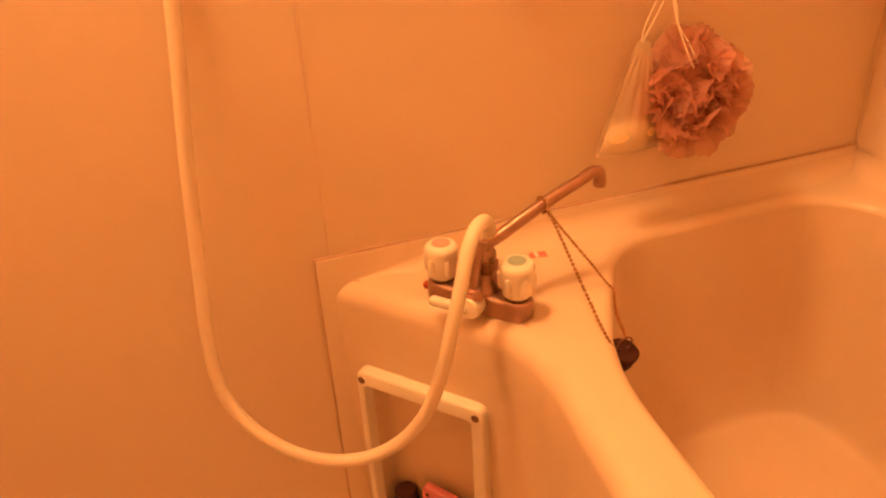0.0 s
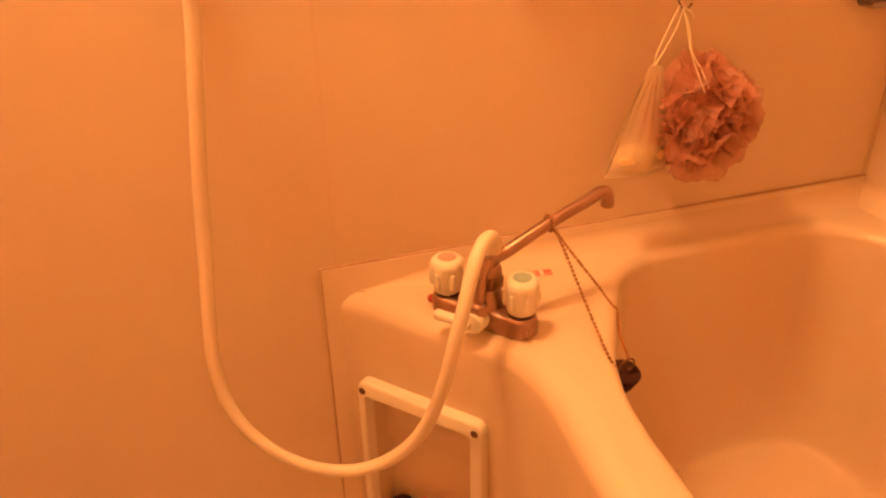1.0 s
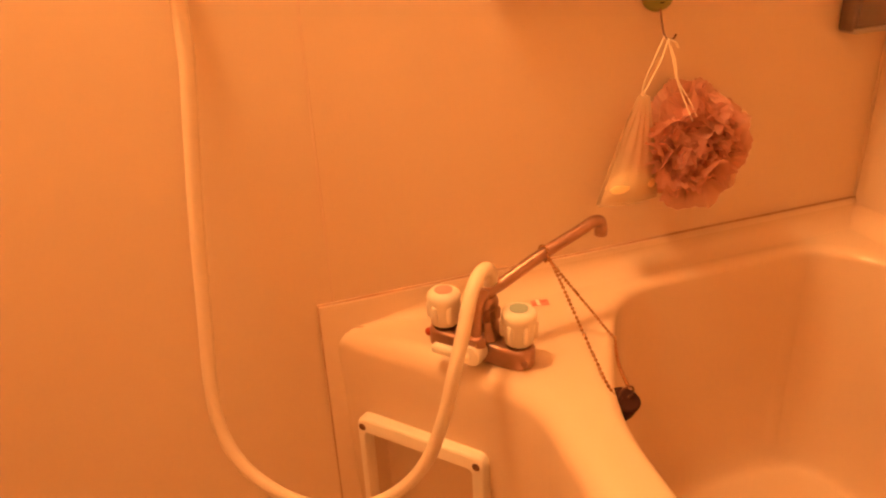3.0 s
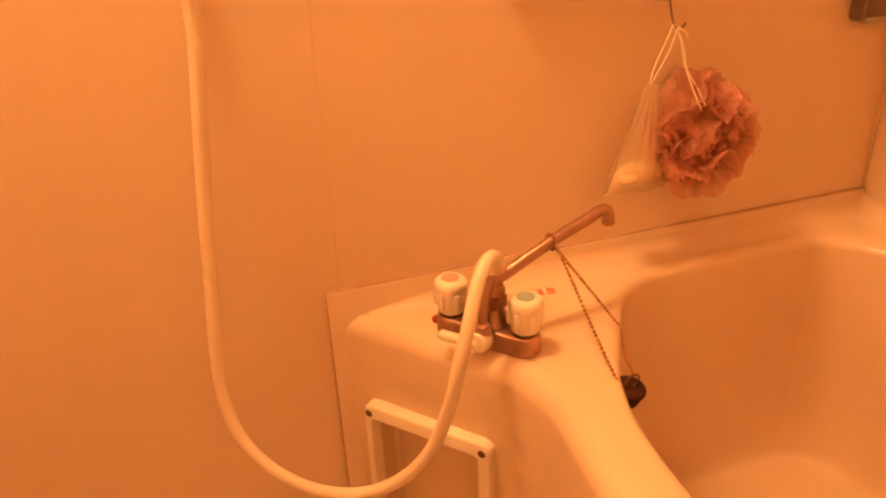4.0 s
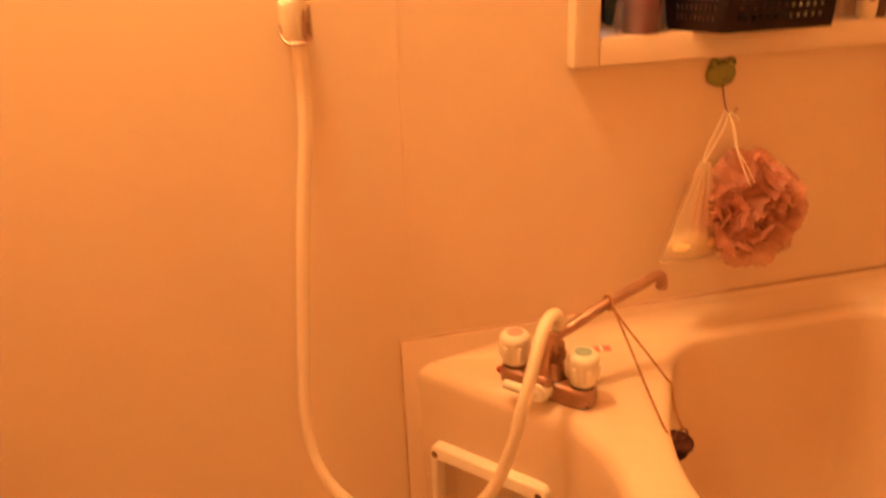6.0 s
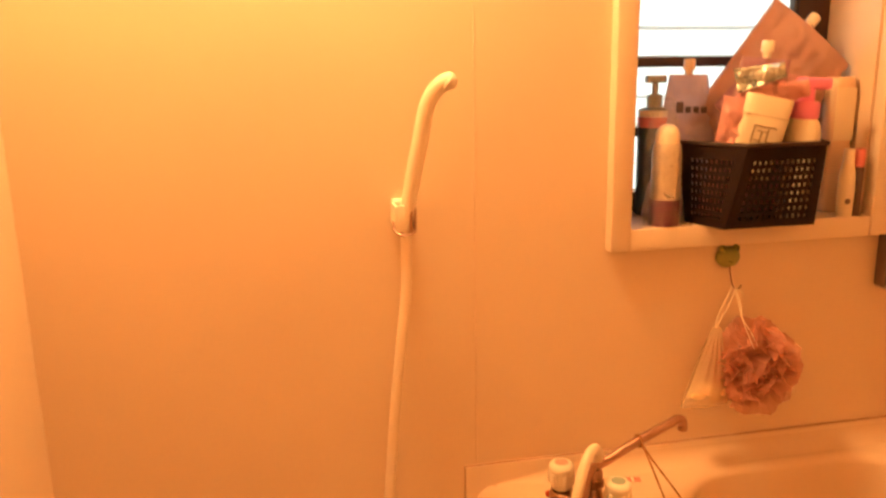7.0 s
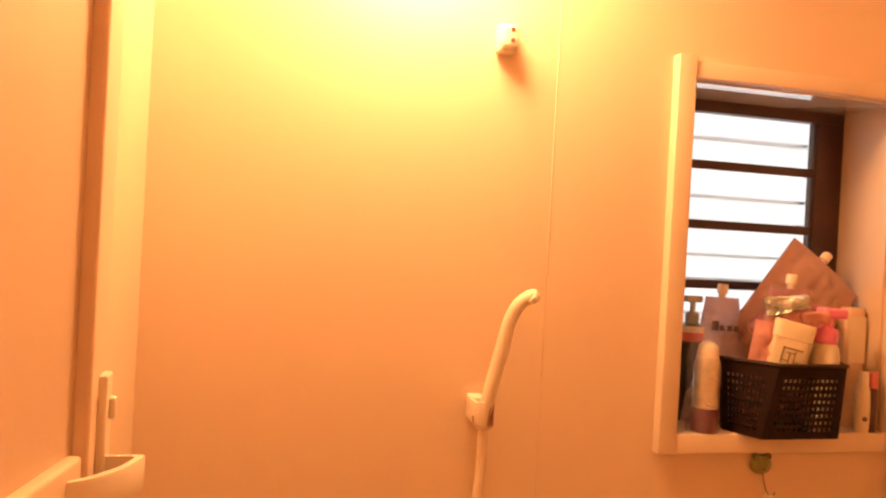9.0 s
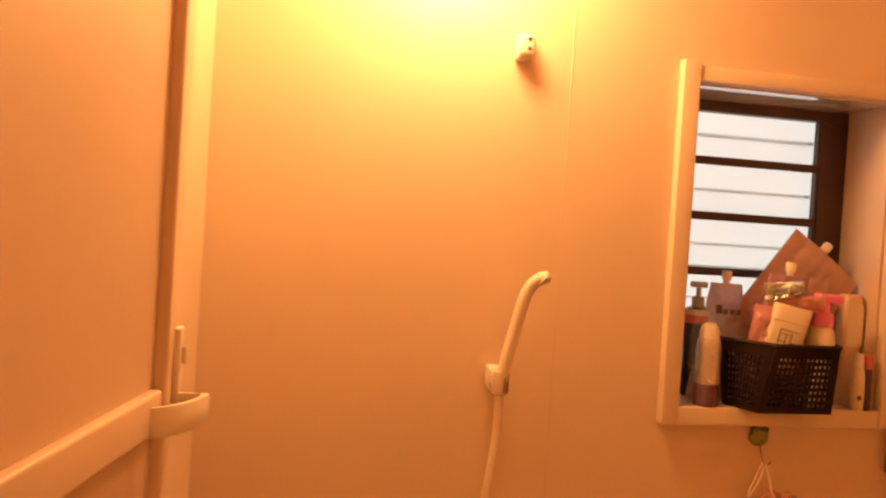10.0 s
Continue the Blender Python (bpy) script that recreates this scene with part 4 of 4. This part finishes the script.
for x, w, h in ((-0.026, 0.013, 0.019), (-0.010, 0.010, 0.011), (0.004, 0.010, 0.011), (0.018, 0.010, 0.011)):
    part("print_bar", box((x, -0.0240 + 3.0 * (x + w / 2) ** 2, 0.185), (x + w, -0.0200 + 3.0 * (x + w / 2) ** 2, 0.185 + h), 0.0016, 2), M_INK, lil, "dark print")
pouch("torn silver-blue foil sachet lying on the pouches", material("foil_sachet", (0.52, 0.62, 0.64), 0.25, 0.5, second=(0.75, 0.68, 0.62), blotch=60), pose(0.470, -0.004, BZ + 0.236, 35, 74, 0), 0.042, 0.078, 0.006, 33.0, None, 0.014, 0.6)


def flat_bottle(name, label, mat, m, w, d, h, neck, soft=0.14):
    t = thing(name, label, "bottle")
    put(t, m)
    rings_ = []
    for f, z in ((0.92, 0.0), (1.0, 0.005), (1.0, h * (1 - soft)), (0.985, h * (1 - soft / 2)), (0.955, h * (1 - soft / 9)), (0.86 if soft > 0.1 else 0.94, h), (neck, h)):
        row = []
        for k in range(32):
            a = 2 * math.pi * k / 32
            c, s_ = math.cos(a), math.sin(a)
            row.append(Vector((f * w / 2 * abs(c) ** 0.6 * (1 if c > 0 else -1), f * d / 2 * abs(s_) ** 0.6 * (1 if s_ > 0 else -1), z)))
        rings_.append(row)
    part("body", add_rings(bmesh.new(), rings_), mat, t, smooth=50)
    return t


wb = flat_bottle("lotion_bottle", "cream flat lotion bottle with faded print in the basket", M_CREAMB, pose(0.497, -0.014, BZ + 0.076, 2, 12, -14), 0.078, 0.030, 0.138, 0.3, 0.02)
part("cap_band", box((-0.0394, -0.0154, 0.104), (0.0394, 0.0154, 0.1055), 0.0007, 1), material("seam_tan", (0.62, 0.48, 0.34), 0.5), wb)
for x0, x1, z0, z1 in ((-0.018, 0.020, 0.176, 0.1785), (-0.018, -0.0155, 0.148, 0.176), (-0.010, 0.006, 0.168, 0.1702), (-0.004, -0.0015, 0.146, 0.168), (0.006, 0.0085, 0.148, 0.174), (0.006, 0.020, 0.152, 0.1545), (-0.014, -0.004, 0.152, 0.1542)):
    part("print_bar", box((x0, -0.0158, z0 - 0.090), (x1, -0.0148, z1 - 0.090)), M_GOLD, wb, "faded print strokes")
fp = thing("foam_pump_bottle", "white round foam bottle with a pink pump in the basket", "bottle")
put(fp, pose(0.594, -0.012, BZ - 0.004, 0, 2, 0))
part("body", lathe([(0.0, 0.0), (0.026, 0.0), (0.0285, 0.004), (0.0295, 0.09), (0.0295, 0.150), (0.0265, 0.166), (0.021, 0.175), (0.0, 0.176)], n=28), M_CREAMB, fp)
pump = part("pump_collar", lathe([(0.0, 0.175), (0.022, 0.175), (0.0235, 0.178), (0.0235, 0.200), (0.0205, 0.204), (0.0, 0.204)], n=24), M_PINKP, fp, "bright pink plastic")
part("stem", lathe([(0.0, 0.203), (0.0135, 0.203), (0.0125, 0.228), (0.0, 0.228)], n=18), M_PINKP, pump)
part("nozzle", box((-0.017, -0.013, 0.224), (0.040, 0.013, 0.244), 0.006, 3), M_PINKP, pump)

can = thing("spray_can", "silver spray can with a dark purple base", "spray can", (0.356, 0.004, SZ))
part("base", lathe([(0.0, 0.0), (0.0242, 0.0), (0.0256, 0.003), (0.0256, 0.046), (0.0, 0.047)], n=28), M_PURPLE, can, "dark purple plastic")
part("body", lathe([(0.0, 0.046), (0.0243, 0.046), (0.0243, 0.122), (0.0232, 0.134), (0.0210, 0.140), (0.0, 0.141)], n=28), M_SILVER, can)
part("cap", lathe([(0.0, 0.140), (0.0203, 0.140), (0.0198, 0.154), (0.0162, 0.165), (0.0085, 0.171), (0.0, 0.172)], n=24), M_CREAMB, can)
bm = bmesh.new()
rings_ = []
for j in range(20):
    v = j / 19
    row = []
    for k in range(40):
        a = 2 * math.pi * k / 40
        r = 0.0325 * (1 - 0.55 * max(0, v - 0.62) / 0.38) + 0.0035 * noise.noise(Vector((math.cos(a) * 2.2, math.sin(a) * 2.2, v * 7)))
        row.append(Vector((r * math.cos(a) - 0.004 - 0.006 * v, r * 0.95 * math.sin(a) + 0.002, 0.001 + 0.215 * v)))
    rings_.append(row)
add_rings(bm, rings_, True, False, False)
wrapb = tagged(part("plastic_bag", bm, sheer("clear_film", (0.92, 0.84, 0.80), 0.10, 60), smooth=180), "clear crinkled plastic bag round the spray can", "bag")
put(wrapb, Matrix.Translation((0.358, 0.004, SZ)))

pb = thing("pump_bottle", "dark green pump bottle with a grey pump and red label", "bottle", (0.380, 0.104, SZ))
part("body", lathe([(0.0, 0.0), (0.026, 0.0), (0.028, 0.004), (0.028, 0.191), (0.022, 0.194), (0.012, 0.196), (0.0, 0.197)], n=28), material("dark_green_bottle", (0.06, 0.075, 0.05), 0.3, second=(0.04, 0.05, 0.035)), pb)
part("label", lathe([(0.0285, 0.178), (0.0285, 0.190), (0.0283, 0.1905), (0.0283, 0.1775)], n=28), M_WHITE, pb, "pale paper label")
part("label_band", lathe([(0.0288, 0.160), (0.0288, 0.178), (0.0284, 0.1782), (0.0284, 0.1598)], n=28), M_PINK, pb, "red label band")
pm = part("pump_collar", lathe([(0.0, 0.194), (0.014, 0.194), (0.014, 0.214), (0.010, 0.218), (0.0, 0.218)], n=20), M_PUMP, pb)
part("stem", lathe([(0.0, 0.217), (0.0055, 0.217), (0.0055, 0.240), (0.0, 0.240)], n=12), M_PUMP, pm)
part("nozzle", box((-0.018, -0.009, 0.238), (0.018, 0.009, 0.251), 0.004, 3), M_PUMP, pm)

tall = flat_bottle("tall_bottle", "tall plain cream bottle at the end of the sill", material("peach_bottle", (0.82, 0.62, 0.46), 0.4, second=(0.76, 0.55, 0.40), blotch=9), pose(0.7130, 0.048, SZ, 0, 0, 4), 0.050, 0.034, 0.243, 0.6)
part("upper_sleeve", box((-0.0215, -0.0178, 0.13), (0.0215, -0.0166, 0.225), 0.0004, 1), M_CREAMB, tall)
sm = thing("small_bottle", "small white squeeze bottle with a dark mark", "bottle", (0.6998, -0.0080, SZ))
part("body", lathe([(0.0, 0.0), (0.0120, 0.0), (0.0135, 0.004), (0.0146, 0.045), (0.0135, 0.078), (0.0100, 0.094), (0.0, 0.095)], n=24), M_CREAMB, sm)
part("cap", lathe([(0.0, 0.094), (0.0100, 0.094), (0.0092, 0.120), (0.0, 0.121)], n=20), M_WHITE, sm)
part("print_dot", lathe([(0.0, 0.0), (0.005, 0.0), (0.005, 0.0008), (0.0, 0.0008)], pose(-0.005, -0.0136, 0.028, 90, 0, -20), 14), M_INK, sm)
rb = thing("small_bottle", "small dark bottle with a red cap", "bottle", (0.7203, -0.0110, SZ))
part("body", lathe([(0.0, 0.0), (0.0080, 0.0), (0.0085, 0.003), (0.0085, 0.085), (0.0070, 0.088), (0.0, 0.089)], n=22), material("brown_bottle", (0.10, 0.045, 0.035), 0.35), rb)
part("cap", lathe([(0.0, 0.088), (0.0083, 0.088), (0.0083, 0.119), (0.0, 0.121)], n=22), M_PINK, rb, "red plastic cap")
